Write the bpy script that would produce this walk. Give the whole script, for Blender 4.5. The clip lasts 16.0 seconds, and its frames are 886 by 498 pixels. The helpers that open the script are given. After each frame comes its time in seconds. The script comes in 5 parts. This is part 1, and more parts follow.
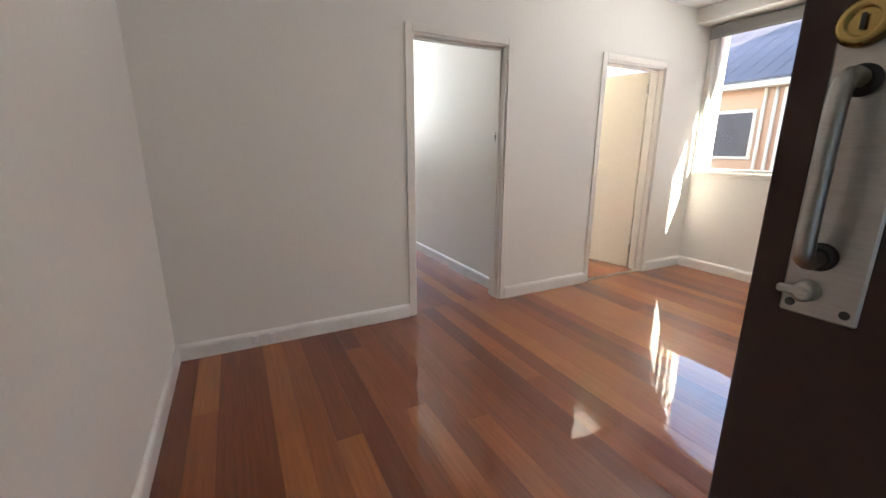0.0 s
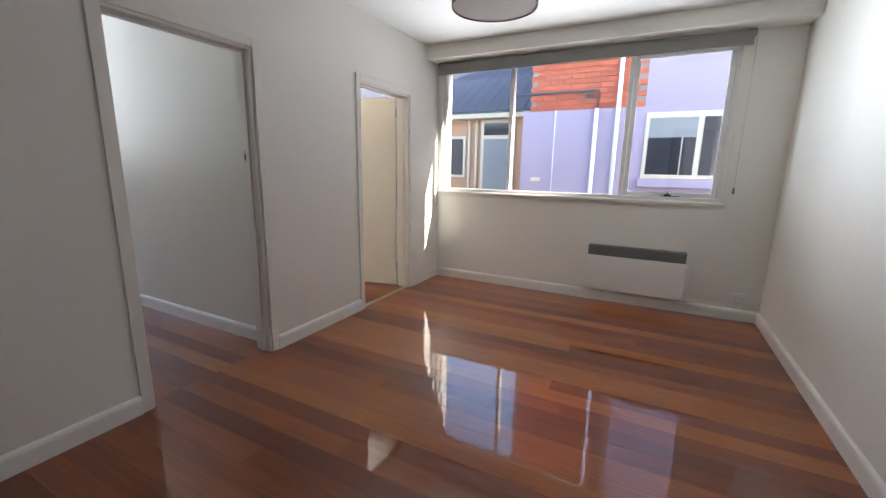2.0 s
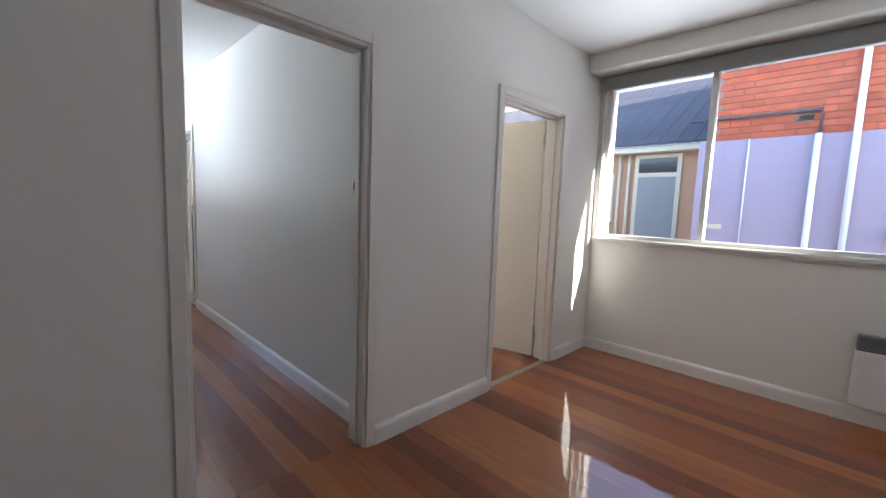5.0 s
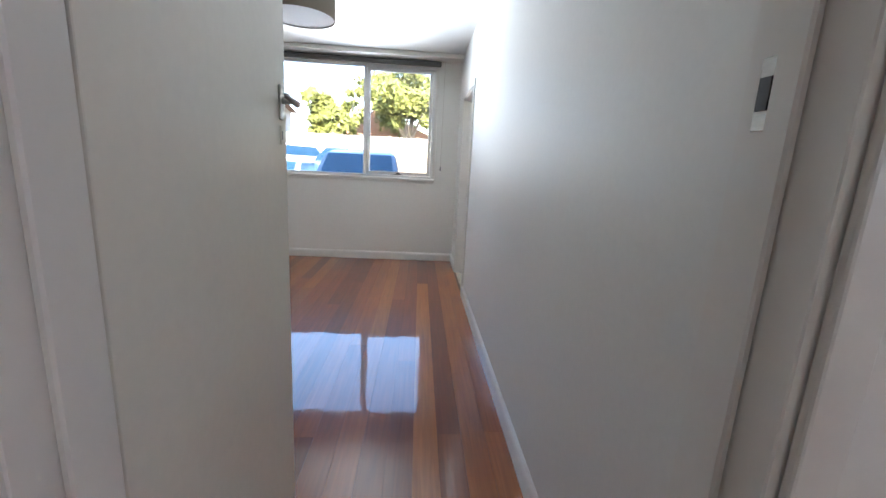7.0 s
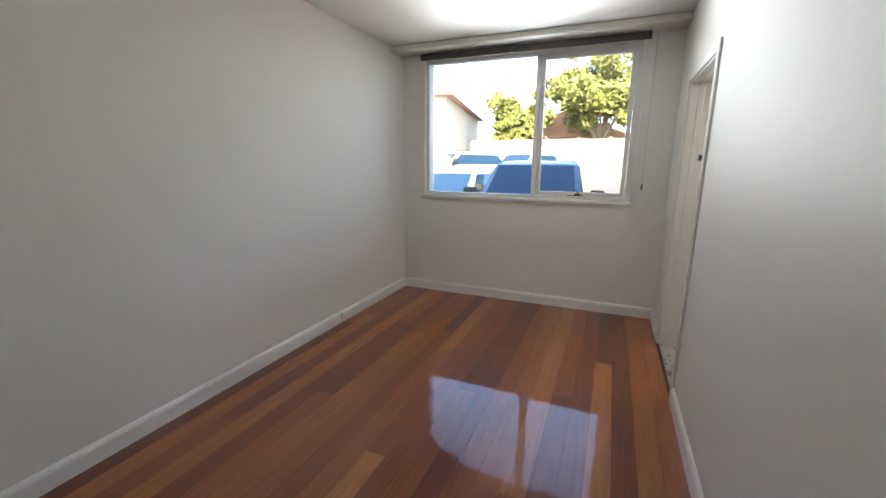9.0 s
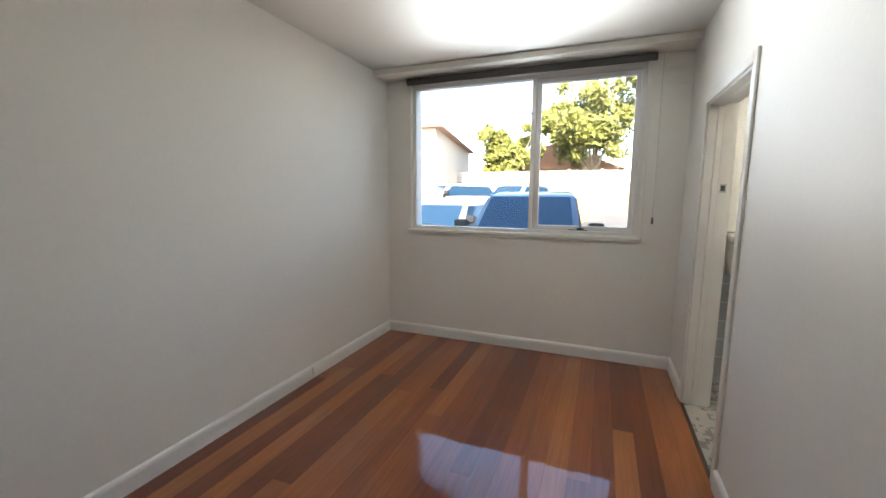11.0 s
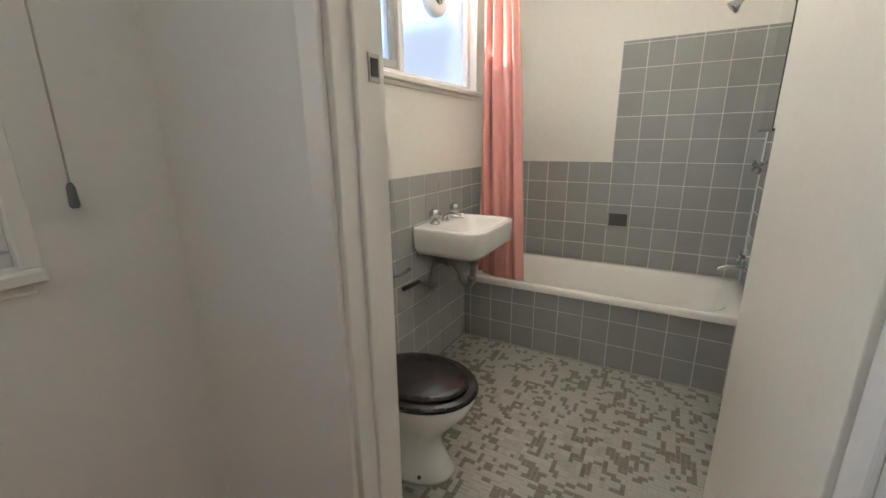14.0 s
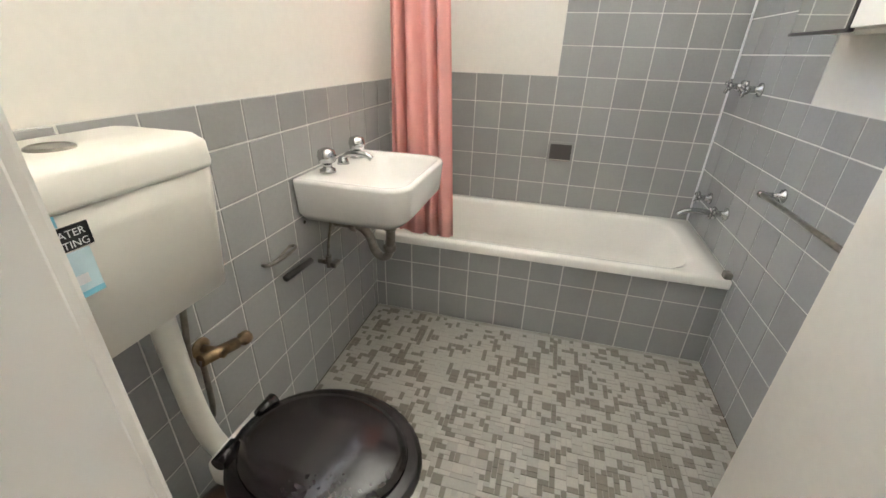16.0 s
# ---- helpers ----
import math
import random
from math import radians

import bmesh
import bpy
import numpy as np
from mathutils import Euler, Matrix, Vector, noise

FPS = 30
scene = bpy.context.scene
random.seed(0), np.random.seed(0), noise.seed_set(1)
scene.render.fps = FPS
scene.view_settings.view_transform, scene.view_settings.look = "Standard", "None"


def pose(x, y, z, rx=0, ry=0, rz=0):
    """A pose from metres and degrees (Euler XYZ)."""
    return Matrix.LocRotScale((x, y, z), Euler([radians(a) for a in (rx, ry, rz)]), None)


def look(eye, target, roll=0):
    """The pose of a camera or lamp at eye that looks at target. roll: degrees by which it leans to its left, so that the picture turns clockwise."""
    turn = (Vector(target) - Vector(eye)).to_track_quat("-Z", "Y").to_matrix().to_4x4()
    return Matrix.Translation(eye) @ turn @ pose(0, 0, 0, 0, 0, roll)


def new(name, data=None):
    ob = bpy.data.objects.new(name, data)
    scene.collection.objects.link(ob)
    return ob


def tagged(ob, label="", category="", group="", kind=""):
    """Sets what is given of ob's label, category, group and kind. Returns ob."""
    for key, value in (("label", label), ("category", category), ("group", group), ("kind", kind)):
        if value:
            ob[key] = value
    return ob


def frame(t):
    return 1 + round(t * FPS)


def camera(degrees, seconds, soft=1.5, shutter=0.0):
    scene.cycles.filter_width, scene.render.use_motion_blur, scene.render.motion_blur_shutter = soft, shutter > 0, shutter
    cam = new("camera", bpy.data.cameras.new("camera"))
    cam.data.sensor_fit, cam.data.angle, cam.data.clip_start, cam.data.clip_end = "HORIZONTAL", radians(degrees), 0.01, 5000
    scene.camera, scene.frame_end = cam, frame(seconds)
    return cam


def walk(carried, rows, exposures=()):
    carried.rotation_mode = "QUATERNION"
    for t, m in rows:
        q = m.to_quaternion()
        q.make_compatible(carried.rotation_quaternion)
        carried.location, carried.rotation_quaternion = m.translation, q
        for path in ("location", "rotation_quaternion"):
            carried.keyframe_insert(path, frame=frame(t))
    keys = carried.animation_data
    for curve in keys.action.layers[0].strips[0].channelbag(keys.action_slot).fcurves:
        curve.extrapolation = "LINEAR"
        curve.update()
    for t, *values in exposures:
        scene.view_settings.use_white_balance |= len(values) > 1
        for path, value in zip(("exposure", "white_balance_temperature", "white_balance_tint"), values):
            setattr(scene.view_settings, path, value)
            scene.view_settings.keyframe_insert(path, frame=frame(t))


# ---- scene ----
# seconds, stops, kelvin, tint
EXPOSURES = [(0, 3.8, 6650, 10), (1.5, 3.25, 6300, 10), (3, 2.85, 6050, 10), (5.5, 2.85, 5850, 10), (7.5, 3.25, 5900, 10), (9, 2.8, 6500, 10), (11.5, 2.75, 6700, 10), (13, 2.4, 7000, 10),
             (14, 2.55, 6800, 10), (15, 2.95, 6450, 10), (16, 3.2, 6500, 10)]
cam = camera(95.7, 16.0)
# seconds, eye x y z, yaw, pitch, roll
ROWS = [
    (0, 0.432, 0.053, 1.269, -27.137, -13.915, -0.194),
    (0.5, 0.47, 0.297, 1.265, -38.378, -18.936, -0.284),
    (1, 0.485, 0.45, 1.24, -49.443, -21.408, -0.279),
    (1.5, 0.53, 0.462, 1.259, -57.266, -18.749, -0.568),
    (2, 0.548, 0.464, 1.325, -62.569, -11.507, -0.98),
    (2.5, 0.555, 0.491, 1.361, -65.719, -3.125, -1.198),
    (3, 0.556, 0.488, 1.401, -66.634, 2.493, -0.999),
    (3.2, 0.538, 0.512, 1.407, -66.682, 3.613, -1.397),
    (5.5, 1.495, 1.375, 1.267, -33.137, -8.257, -2.375),
    (6, 1.705, 1.713, 1.27, -20.325, -8.501, -3.363),
    (6.5, 1.875, 2.089, 1.274, -11.066, -9.508, -3.057),
    (7, 1.984, 2.431, 1.272, -3.204, -11.554, -2.939),
    (8, 1.99, 3.198, 1.323, 11.508, -15.487, -1.156),
    (8.5, 1.985, 3.49, 1.347, 17.814, -15.193, -0.965),
    (9, 2.003, 3.709, 1.438, 22.683, -11.98, -0.489),
    (11.5, 1.735, 4.426, 1.44, 20.471, -7.409, 0.496),
    (12, 1.578, 4.874, 1.389, 8.84, -10.108, 0.886),
    (12.5, 1.506, 5.344, 1.381, -8.24, -11.419, 1.176),
    (13, 1.523, 5.841, 1.384, -26.971, -12.151, -0.489),
    (14, 1.885, 6.676, 1.353, -60.749, -15.035, 0.553),
    (14.5, 2.078, 6.784, 1.353, -68.604, -20.086, -0.005),
    (15, 2.28, 6.947, 1.321, -73.192, -25.241, -0.602),
    (15.5, 2.418, 7.029, 1.291, -75.062, -28.183, -0.826),
    (16, 2.521, 7.038, 1.31, -74.874, -26.362, -1.597),
]
walk(cam, [(t, pose(x, y, z, 90 + p, r, yaw)) for t, x, y, z, yaw, p, r in ROWS], EXPOSURES)

# ---------------- world and sun ----------------
world = bpy.data.worlds.new("sky")
scene.world = world
world.use_nodes = True
wn = world.node_tree
wn.nodes.clear()
sky = wn.nodes.new("ShaderNodeTexSky")
sky.sky_type = "NISHITA"
sky.sun_disc = False
sky.sun_elevation = radians(27)
sky.sun_rotation = radians(169)
back = wn.nodes.new("ShaderNodeBackground")
back.inputs[1].default_value = 0.15
wout = wn.nodes.new("ShaderNodeOutputWorld")
wn.links.new(sky.outputs[0], back.inputs[0])
wn.links.new(back.outputs[0], wout.inputs[0])
sun = new("sun", bpy.data.lights.new("sun", "SUN"))
sun.data.energy = 3.0
sun.data.angle = radians(0.5)
sun.data.color = (1.0, 0.93, 0.82)
sun.matrix_basis = look((0, 0, 10), (-0.16, 0.80, 10 - 0.42))


# ---------------- lamps added in the window openings in place of sky and ground light ---
def opening_light(name, at, aim, w, h, watts, col, cone=82):
    lamp = bpy.data.lights.new(name, "AREA")
    lamp.shape, lamp.size, lamp.size_y = "RECTANGLE", w, h
    lamp.energy, lamp.color, lamp.spread = watts, col, radians(cone)
    ob = new(name, lamp)
    ob.matrix_basis = look(at, Vector(at) + Vector(aim))
    return ob


# Aimed up or sideways to brighten ceiling and walls, with the emitters unseen.
opening_light("window_fill_lamp", (4.84, 1.32, 1.70), (-0.83, -0.06, 0.53), 2.6, 0.9, 2.7, (0.93, 0.955, 1.0), 70)
opening_light("window_fill_lamp", (4.84, 1.7, 1.65), (-0.5, -0.8, 0.12), 1.6, 0.9, 1.4, (0.86, 0.93, 1.0), 60)
opening_light("window_fill_lamp", (1.10, 7.80, 1.75), (0, -0.83, 0.53), 1.9, 0.9, 0.9, (1.0, 0.95, 0.88), 66)
opening_light("window_fill_lamp", (0.7, 7.80, 1.7), (0.52, -0.80, 0.40), 1.1, 0.9, 3.4, (0.84, 0.92, 1.0), 58)
opening_light("window_fill_lamp", (3.72, 7.84, 2.0), (0, -0.72, 0.68), 1.3, 0.6, 4.6, (0.97, 0.95, 0.90))
# Extra lamp that brightens the kitchen from its window, which stays out of view.
opening_light("window_fill_lamp", (4.84, 4.45, 1.7), (-0.7, 0, 0.7), 2.1, 0.9, 8.0, (1.0, 0.93, 0.82))


# ---------------- materials ----------------
def material(name, col, rough=0.5, metal=0.0, var=0.08, scale=3.0, fine=60.0, bump=0.05, rnd=0.0, coat=0.0, spec=0.5, stretch=(1, 1, 1), trans=0.0):
    """A procedural surface: two scales of variation, fine relief, and a shift of tone from object to object."""
    m = bpy.data.materials.new(name)
    m.use_nodes = True
    n, l = m.node_tree.nodes, m.node_tree.links
    b = n["Principled BSDF"]
    b.inputs["Roughness"].default_value = rough
    b.inputs["Metallic"].default_value = metal
    b.inputs["Specular IOR Level"].default_value = spec
    b.inputs["Coat Weight"].default_value = coat
    b.inputs["Coat Roughness"].default_value = 0.06
    b.inputs["Transmission Weight"].default_value = trans
    co = n.new("ShaderNodeNewGeometry")
    mp = n.new("ShaderNodeMapping")
    mp.inputs["Scale"].default_value = stretch
    l.new(co.outputs["Position"], mp.inputs["Vector"])
    n1 = n.new("ShaderNodeTexNoise")
    n1.inputs["Scale"].default_value = scale
    n1.inputs["Detail"].default_value = 4
    n2 = n.new("ShaderNodeTexNoise")
    n2.inputs["Scale"].default_value = fine
    n2.inputs["Detail"].default_value = 3
    l.new(mp.outputs[0], n1.inputs["Vector"])
    l.new(mp.outputs[0], n2.inputs["Vector"])
    add = n.new("ShaderNodeMath")
    add.operation = "ADD"
    l.new(n1.outputs[0], add.inputs[0])
    l.new(n2.outputs[0], add.inputs[1])
    rng = n.new("ShaderNodeMapRange")
    rng.inputs["From Min"].default_value = 0.6
    rng.inputs["From Max"].default_value = 1.4
    rng.inputs["To Min"].default_value = 1 - var
    rng.inputs["To Max"].default_value = 1 + var
    l.new(add.outputs[0], rng.inputs["Value"])
    hsv = n.new("ShaderNodeHueSaturation")
    hsv.inputs["Color"].default_value = (*col, 1)
    last = rng.outputs[0]
    if rnd:
        info = n.new("ShaderNodeObjectInfo")
        r2 = n.new("ShaderNodeMapRange")
        r2.inputs["To Min"].default_value = 1 - rnd
        r2.inputs["To Max"].default_value = 1 + rnd
        l.new(info.outputs["Random"], r2.inputs["Value"])
        mul = n.new("ShaderNodeMath")
        mul.operation = "MULTIPLY"
        l.new(last, mul.inputs[0])
        l.new(r2.outputs[0], mul.inputs[1])
        last = mul.outputs[0]
    l.new(last, hsv.inputs["Value"])
    l.new(hsv.outputs[0], b.inputs["Base Color"])
    if bump:
        bp = n.new("ShaderNodeBump")
        bp.inputs["Strength"].default_value = bump
        bp.inputs["Distance"].default_value = 0.004
        l.new(add.outputs[0], bp.inputs["Height"])
        l.new(bp.outputs[0], b.inputs["Normal"])
    return m


def board_material():
    """Varnished boards: tone from board to board, long grain, a slightly wavy gloss coat."""
    m = bpy.data.materials.new("varnished_boards")
    m.use_nodes = True
    n, l = m.node_tree.nodes, m.node_tree.links
    b = n["Principled BSDF"]
    info = n.new("ShaderNodeObjectInfo")
    geo = n.new("ShaderNodeNewGeometry")
    ofs = n.new("ShaderNodeVectorMath")
    ofs.operation = "MULTIPLY_ADD"
    comb = n.new("ShaderNodeCombineXYZ")
    for i in range(3):
        l.new(info.outputs["Random"], comb.inputs[i])
    ofs.inputs[1].default_value = (37, 91, 53)
    l.new(comb.outputs[0], ofs.inputs[0])
    l.new(geo.outputs["Position"], ofs.inputs[2])
    mp = n.new("ShaderNodeMapping")
    mp.inputs["Scale"].default_value = (26, 1.1, 1)
    l.new(ofs.outputs[0], mp.inputs["Vector"])
    g = n.new("ShaderNodeTexNoise")
    g.inputs["Scale"].default_value = 2.2
    g.inputs["Detail"].default_value = 6
    g.inputs["Distortion"].default_value = 0.6
    l.new(mp.outputs[0], g.inputs["Vector"])
    big = n.new("ShaderNodeTexNoise")
    big.inputs["Scale"].default_value = 1.3
    l.new(geo.outputs["Position"], big.inputs["Vector"])
    ramp = n.new("ShaderNodeValToRGB")
    e = ramp.color_ramp.elements
    e[0].position, e[0].color = 0.0, (0.150, 0.034, 0.010, 1)
    e[1].position, e[1].color = 1.0, (0.41, 0.140, 0.034, 1)
    mid = ramp.color_ramp.elements.new(0.45)
    mid.color = (0.245, 0.062, 0.015, 1)
    m2 = ramp.color_ramp.elements.new(0.75)
    m2.color = (0.32, 0.094, 0.022, 1)
    l.new(info.outputs["Random"], ramp.inputs[0])
    mr = n.new("ShaderNodeMapRange")
    mr.inputs["From Min"].default_value = 0.3
    mr.inputs["From Max"].default_value = 0.7
    mr.inputs["To Min"].default_value = 0.82
    mr.inputs["To Max"].default_value = 1.15
    l.new(g.outputs[0], mr.inputs["Value"])
    mr2 = n.new("ShaderNodeMapRange")
    mr2.inputs["To Min"].default_value = 0.8
    mr2.inputs["To Max"].default_value = 1.2
    l.new(big.outputs[0], mr2.inputs["Value"])
    mul = n.new("ShaderNodeMath")
    mul.operation = "MULTIPLY"
    l.new(mr.outputs[0], mul.inputs[0])
    l.new(mr2.outputs[0], mul.inputs[1])
    hsv = n.new("ShaderNodeHueSaturation")
    l.new(ramp.outputs[0], hsv.inputs["Color"])
    l.new(mul.outputs[0], hsv.inputs["Value"])
    l.new(hsv.outputs[0], b.inputs["Base Color"])
    b.inputs["Roughness"].default_value = 0.30
    b.inputs["Coat Weight"].default_value = 0.9
    b.inputs["Coat Roughness"].default_value = 0.03
    b.inputs["Coat IOR"].default_value = 1.62
    b.inputs["Specular IOR Level"].default_value = 0.15
    wave = n.new("ShaderNodeTexNoise")
    wave.inputs["Scale"].default_value = 9
    l.new(ofs.outputs[0], wave.inputs["Vector"])
    bp = n.new("ShaderNodeBump")
    bp.inputs["Strength"].default_value = 0.10
    bp.inputs["Distance"].default_value = 0.006
    l.new(wave.outputs[0], bp.inputs["Height"])
    l.new(bp.outputs[0], b.inputs["Coat Normal"])
    return m


def glass_material(name, rough=0.0, tint=(1, 1, 1)):
    m = bpy.data.materials.new(name)
    m.use_nodes = True
    n, l = m.node_tree.nodes, m.node_tree.links
    n.clear()
    o = n.new("ShaderNodeOutputMaterial")
    if rough:
        t = n.new("ShaderNodeBsdfTranslucent")
        t.inputs[0].default_value = (*tint, 1)
        u = n.new("ShaderNodeBsdfRefraction")
        u.inputs["Roughness"].default_value = rough
        u.inputs["IOR"].default_value = 1.08
        u.inputs["Color"].default_value = (*tint, 1)
        mix = n.new("ShaderNodeMixShader")
        mix.inputs[0].default_value = 0.35
        l.new(u.outputs[0], mix.inputs[1])
        l.new(t.outputs[0], mix.inputs[2])
    else:
        t = n.new("ShaderNodeBsdfTransparent")
        t.inputs[0].default_value = (*tint, 1)
        u = n.new("ShaderNodeBsdfGlossy")
        u.inputs["Roughness"].default_value = 0.0
        f = n.new("ShaderNodeFresnel")
        f.inputs[0].default_value = 1.45
        mix = n.new("ShaderNodeMixShader")
        l.new(f.outputs[0], mix.inputs[0])
        l.new(t.outputs[0], mix.inputs[1])
        l.new(u.outputs[0], mix.inputs[2])
    l.new(mix.outputs[0], o.inputs[0])
    return m


M_WALL = material("white_wall_paint", (0.805, 0.785, 0.73), 0.52, var=0.025, scale=1.2, fine=45, bump=0.05)
M_BATHWALL = material("cream_wall_paint", (0.84, 0.81, 0.74), 0.42, var=0.03, scale=1.2, fine=40, bump=0.12)
M_CEIL = material("ceiling_paint", (0.70, 0.685, 0.65), 0.8, var=0.03, scale=1.5, fine=90, bump=0.10)
M_TRIM = material("gloss_trim_paint", (0.80, 0.77, 0.71), 0.3, var=0.02, scale=2, fine=40, bump=0.012)
M_DOOR = material("cream_door_paint", (0.80, 0.755, 0.66), 0.35, var=0.03, scale=1.6, fine=40, bump=0.04)
M_SKIRT = material("skirting_paint", (0.82, 0.80, 0.76), 0.3, var=0.05, scale=5, fine=60, bump=0.06)
M_BOARD = board_material()
M_UNDER = material("dark_gap", (0.05, 0.025, 0.012), 0.6, var=0.1)
M_TILE = material("grey_wall_tile", (0.38, 0.38, 0.365), 0.14, var=0.05, scale=9, fine=80, bump=0.02, rnd=0.06)
M_GROUT = material("white_grout", (0.72, 0.71, 0.67), 0.8, var=0.08, scale=8, fine=120)
M_MOS_L = material("mosaic_light", (0.42, 0.40, 0.355), 0.3, var=0.08, scale=12, fine=90, rnd=0.12)
M_MOS_D = material("mosaic_dark", (0.20, 0.185, 0.15), 0.3, var=0.10, scale=12, fine=90, rnd=0.15)
M_MGROUT = material("mosaic_grout", (0.36, 0.345, 0.31), 0.8, var=0.15, scale=6, fine=100)
M_ENAMEL = material("white_enamel", (0.86, 0.83, 0.77), 0.12, var=0.02, scale=3, bump=0.0)
M_PORCELAIN = material("white_porcelain", (0.85, 0.83, 0.79), 0.10, var=0.02, scale=4, bump=0.0)
M_PLASTIC = material("ivory_plastic", (0.80, 0.77, 0.69), 0.28, var=0.02, scale=4, bump=0.01)
M_BLACK = material("black_plastic_seat", (0.016, 0.012, 0.013), 0.16, var=0.1, scale=8, bump=0.01)
M_BROWN = material("brown_rubber", (0.06, 0.025, 0.012), 0.45, var=0.2, scale=14)
M_CHROME = material("chrome", (0.50, 0.50, 0.50), 0.14, metal=1.0, var=0.05, scale=20, bump=0.0)
M_OLDCHROME = material("tarnished_chrome", (0.30, 0.28, 0.245), 0.28, metal=1.0, var=0.25, scale=30, bump=0.05)
M_OLDBRASS = material("tarnished_brass", (0.27, 0.20, 0.12), 0.4, metal=1.0, var=0.3, scale=30)
M_BRASS = material("aged_brass", (0.50, 0.36, 0.13), 0.25, metal=1.0, var=0.2, scale=30)
M_STEEL = material("brushed_steel", (0.52, 0.50, 0.47), 0.32, metal=1.0, var=0.1, scale=20, stretch=(1, 1, 8))
M_DARKMETAL = material("dark_bracket", (0.035, 0.03, 0.028), 0.4, var=0.2, scale=20)
M_CURTAIN = material("pink_curtain", (0.86, 0.41, 0.37), 0.55, var=0.05, scale=6, fine=160, bump=0.05)
M_MAROON = material("brown_door_paint", (0.040, 0.012, 0.008), 0.30, var=0.15, scale=5, fine=60, bump=0.05)
M_SHADE = material("taupe_fabric", (0.30, 0.255, 0.20), 0.85, var=0.08, scale=8, fine=260, bump=0.2)
M_DIFF = material("white_diffuser", (0.80, 0.78, 0.75), 0.6, var=0.02, scale=4)
M_BLIND = material("grey_blind_fabric", (0.27, 0.265, 0.25), 0.8, var=0.06, scale=6, fine=200, bump=0.1)
M_DARKBLIND = material("dark_blind_fabric", (0.085, 0.080, 0.075), 0.8, var=0.06, scale=6, fine=200, bump=0.1)
M_ALU = material("white_window_paint", (0.80, 0.785, 0.76), 0.34, var=0.02, scale=3, fine=50, bump=0.01)
M_SASHGREY = material("grey_sash_metal", (0.40, 0.39, 0.38), 0.4, var=0.06, scale=6)
M_GREYVENT = material("grey_grille", (0.17, 0.17, 0.17), 0.5, var=0.06, scale=8)
M_HEATER = material("white_heater_enamel", (0.80, 0.79, 0.77), 0.3, var=0.02, scale=3, bump=0.0)
M_GLASS = glass_material("clear_glass")
M_FROST = glass_material("frosted_glass", 0.35, (0.92, 0.93, 0.95))
M_MIRROR = material("mirror_silver", (0.86, 0.87, 0.85), 0.015, metal=1.0, var=0.0, bump=0.0)
M_LABELBLUE = material("label_blue", (0.22, 0.55, 0.68), 0.4, var=0.05, scale=20, bump=0.0)
M_LABELLIGHT = material("label_pale", (0.58, 0.74, 0.78), 0.4, var=0.05, scale=20, bump=0.0)
M_LABELBLACK = material("label_black", (0.02, 0.02, 0.022), 0.4, var=0.05, scale=20, bump=0.0)
M_WHITE = material("label_white", (0.8, 0.8, 0.8), 0.5, var=0.02, bump=0.0)
M_ASPHALT = material("asphalt", (0.16, 0.155, 0.15), 0.9, var=0.2, scale=0.8, fine=40, bump=0.2)
M_LAVENDER = material("lavender_render", (0.37, 0.30, 0.37), 0.85, var=0.06, scale=1.0, fine=50, bump=0.2)
M_BRICK = material("red_brick", (0.46, 0.105, 0.05), 0.85, var=0.15, scale=9, fine=70, bump=0.3, rnd=0.18)
M_MORTAR = material("mortar", (0.30, 0.22, 0.18), 0.9, var=0.1, scale=10)
M_ROOFTILE = material("dark_roof_tile", (0.075, 0.065, 0.075), 0.8, var=0.25, scale=4, fine=30, bump=0.3, rnd=0.2)
M_APRICOT = material("apricot_render", (0.50, 0.285, 0.16), 0.85, var=0.08, scale=1.2, fine=50, bump=0.2)
M_CREAMFRAME = material("cream_frame_paint", (0.66, 0.55, 0.40), 0.5, var=0.06, scale=5)
M_NIGHTGLASS = material("dark_window_glass", (0.035, 0.035, 0.04), 0.06, var=0.1, scale=2, bump=0.0)
M_CARBLUE = material("blue_grey_car_paint", (0.035, 0.065, 0.115), 0.3, metal=0.1, var=0.03, scale=2, bump=0.0, coat=1.0)
M_CARSILVER = material("silver_car_paint", (0.45, 0.46, 0.47), 0.25, metal=0.4, var=0.03, scale=2, bump=0.0, coat=1.0)
M_CARRED = material("red_car_paint", (0.20, 0.05, 0.035), 0.3, var=0.03, scale=2, bump=0.0, coat=1.0)
M_CARGLASS = material("car_glass", (0.02, 0.05, 0.09), 0.05, var=0.05, scale=1.5, bump=0.0, spec=0.35)
M_TYRE = material("tyre_rubber", (0.02, 0.02, 0.02), 0.8, var=0.2, scale=20)
M_LIGHTS = material("headlight_lens", (0.7, 0.7, 0.72), 0.1, var=0.03, bump=0.0)
M_FENCE = material("weathered_fence_timber", (0.34, 0.25, 0.155), 0.85, var=0.2, scale=4, fine=40, bump=0.3, rnd=0.15, stretch=(6, 6, 1))
M_TRELLIS = material("pale_trellis", (0.60, 0.56, 0.50), 0.8, var=0.1, scale=5)
M_BARK = material("pale_bark", (0.40, 0.33, 0.25), 0.9, var=0.2, scale=6, fine=40, bump=0.4)
M_LEAF = material("green_leaves", (0.19, 0.20, 0.05), 0.6, var=0.4, scale=1.2, fine=8, bump=0.0)
M_LEAF2 = material("dark_green_leaves", (0.12, 0.14, 0.03), 0.6, var=0.4, scale=1.2, fine=8, bump=0.0)
M_PALEHOUSE = material("pale_house_wall", (0.62, 0.56, 0.48), 0.8, var=0.06, scale=1, fine=30)
M_REDROOF = material("terracotta_roof", (0.36, 0.20, 0.13), 0.8, var=0.15, scale=2, fine=20)


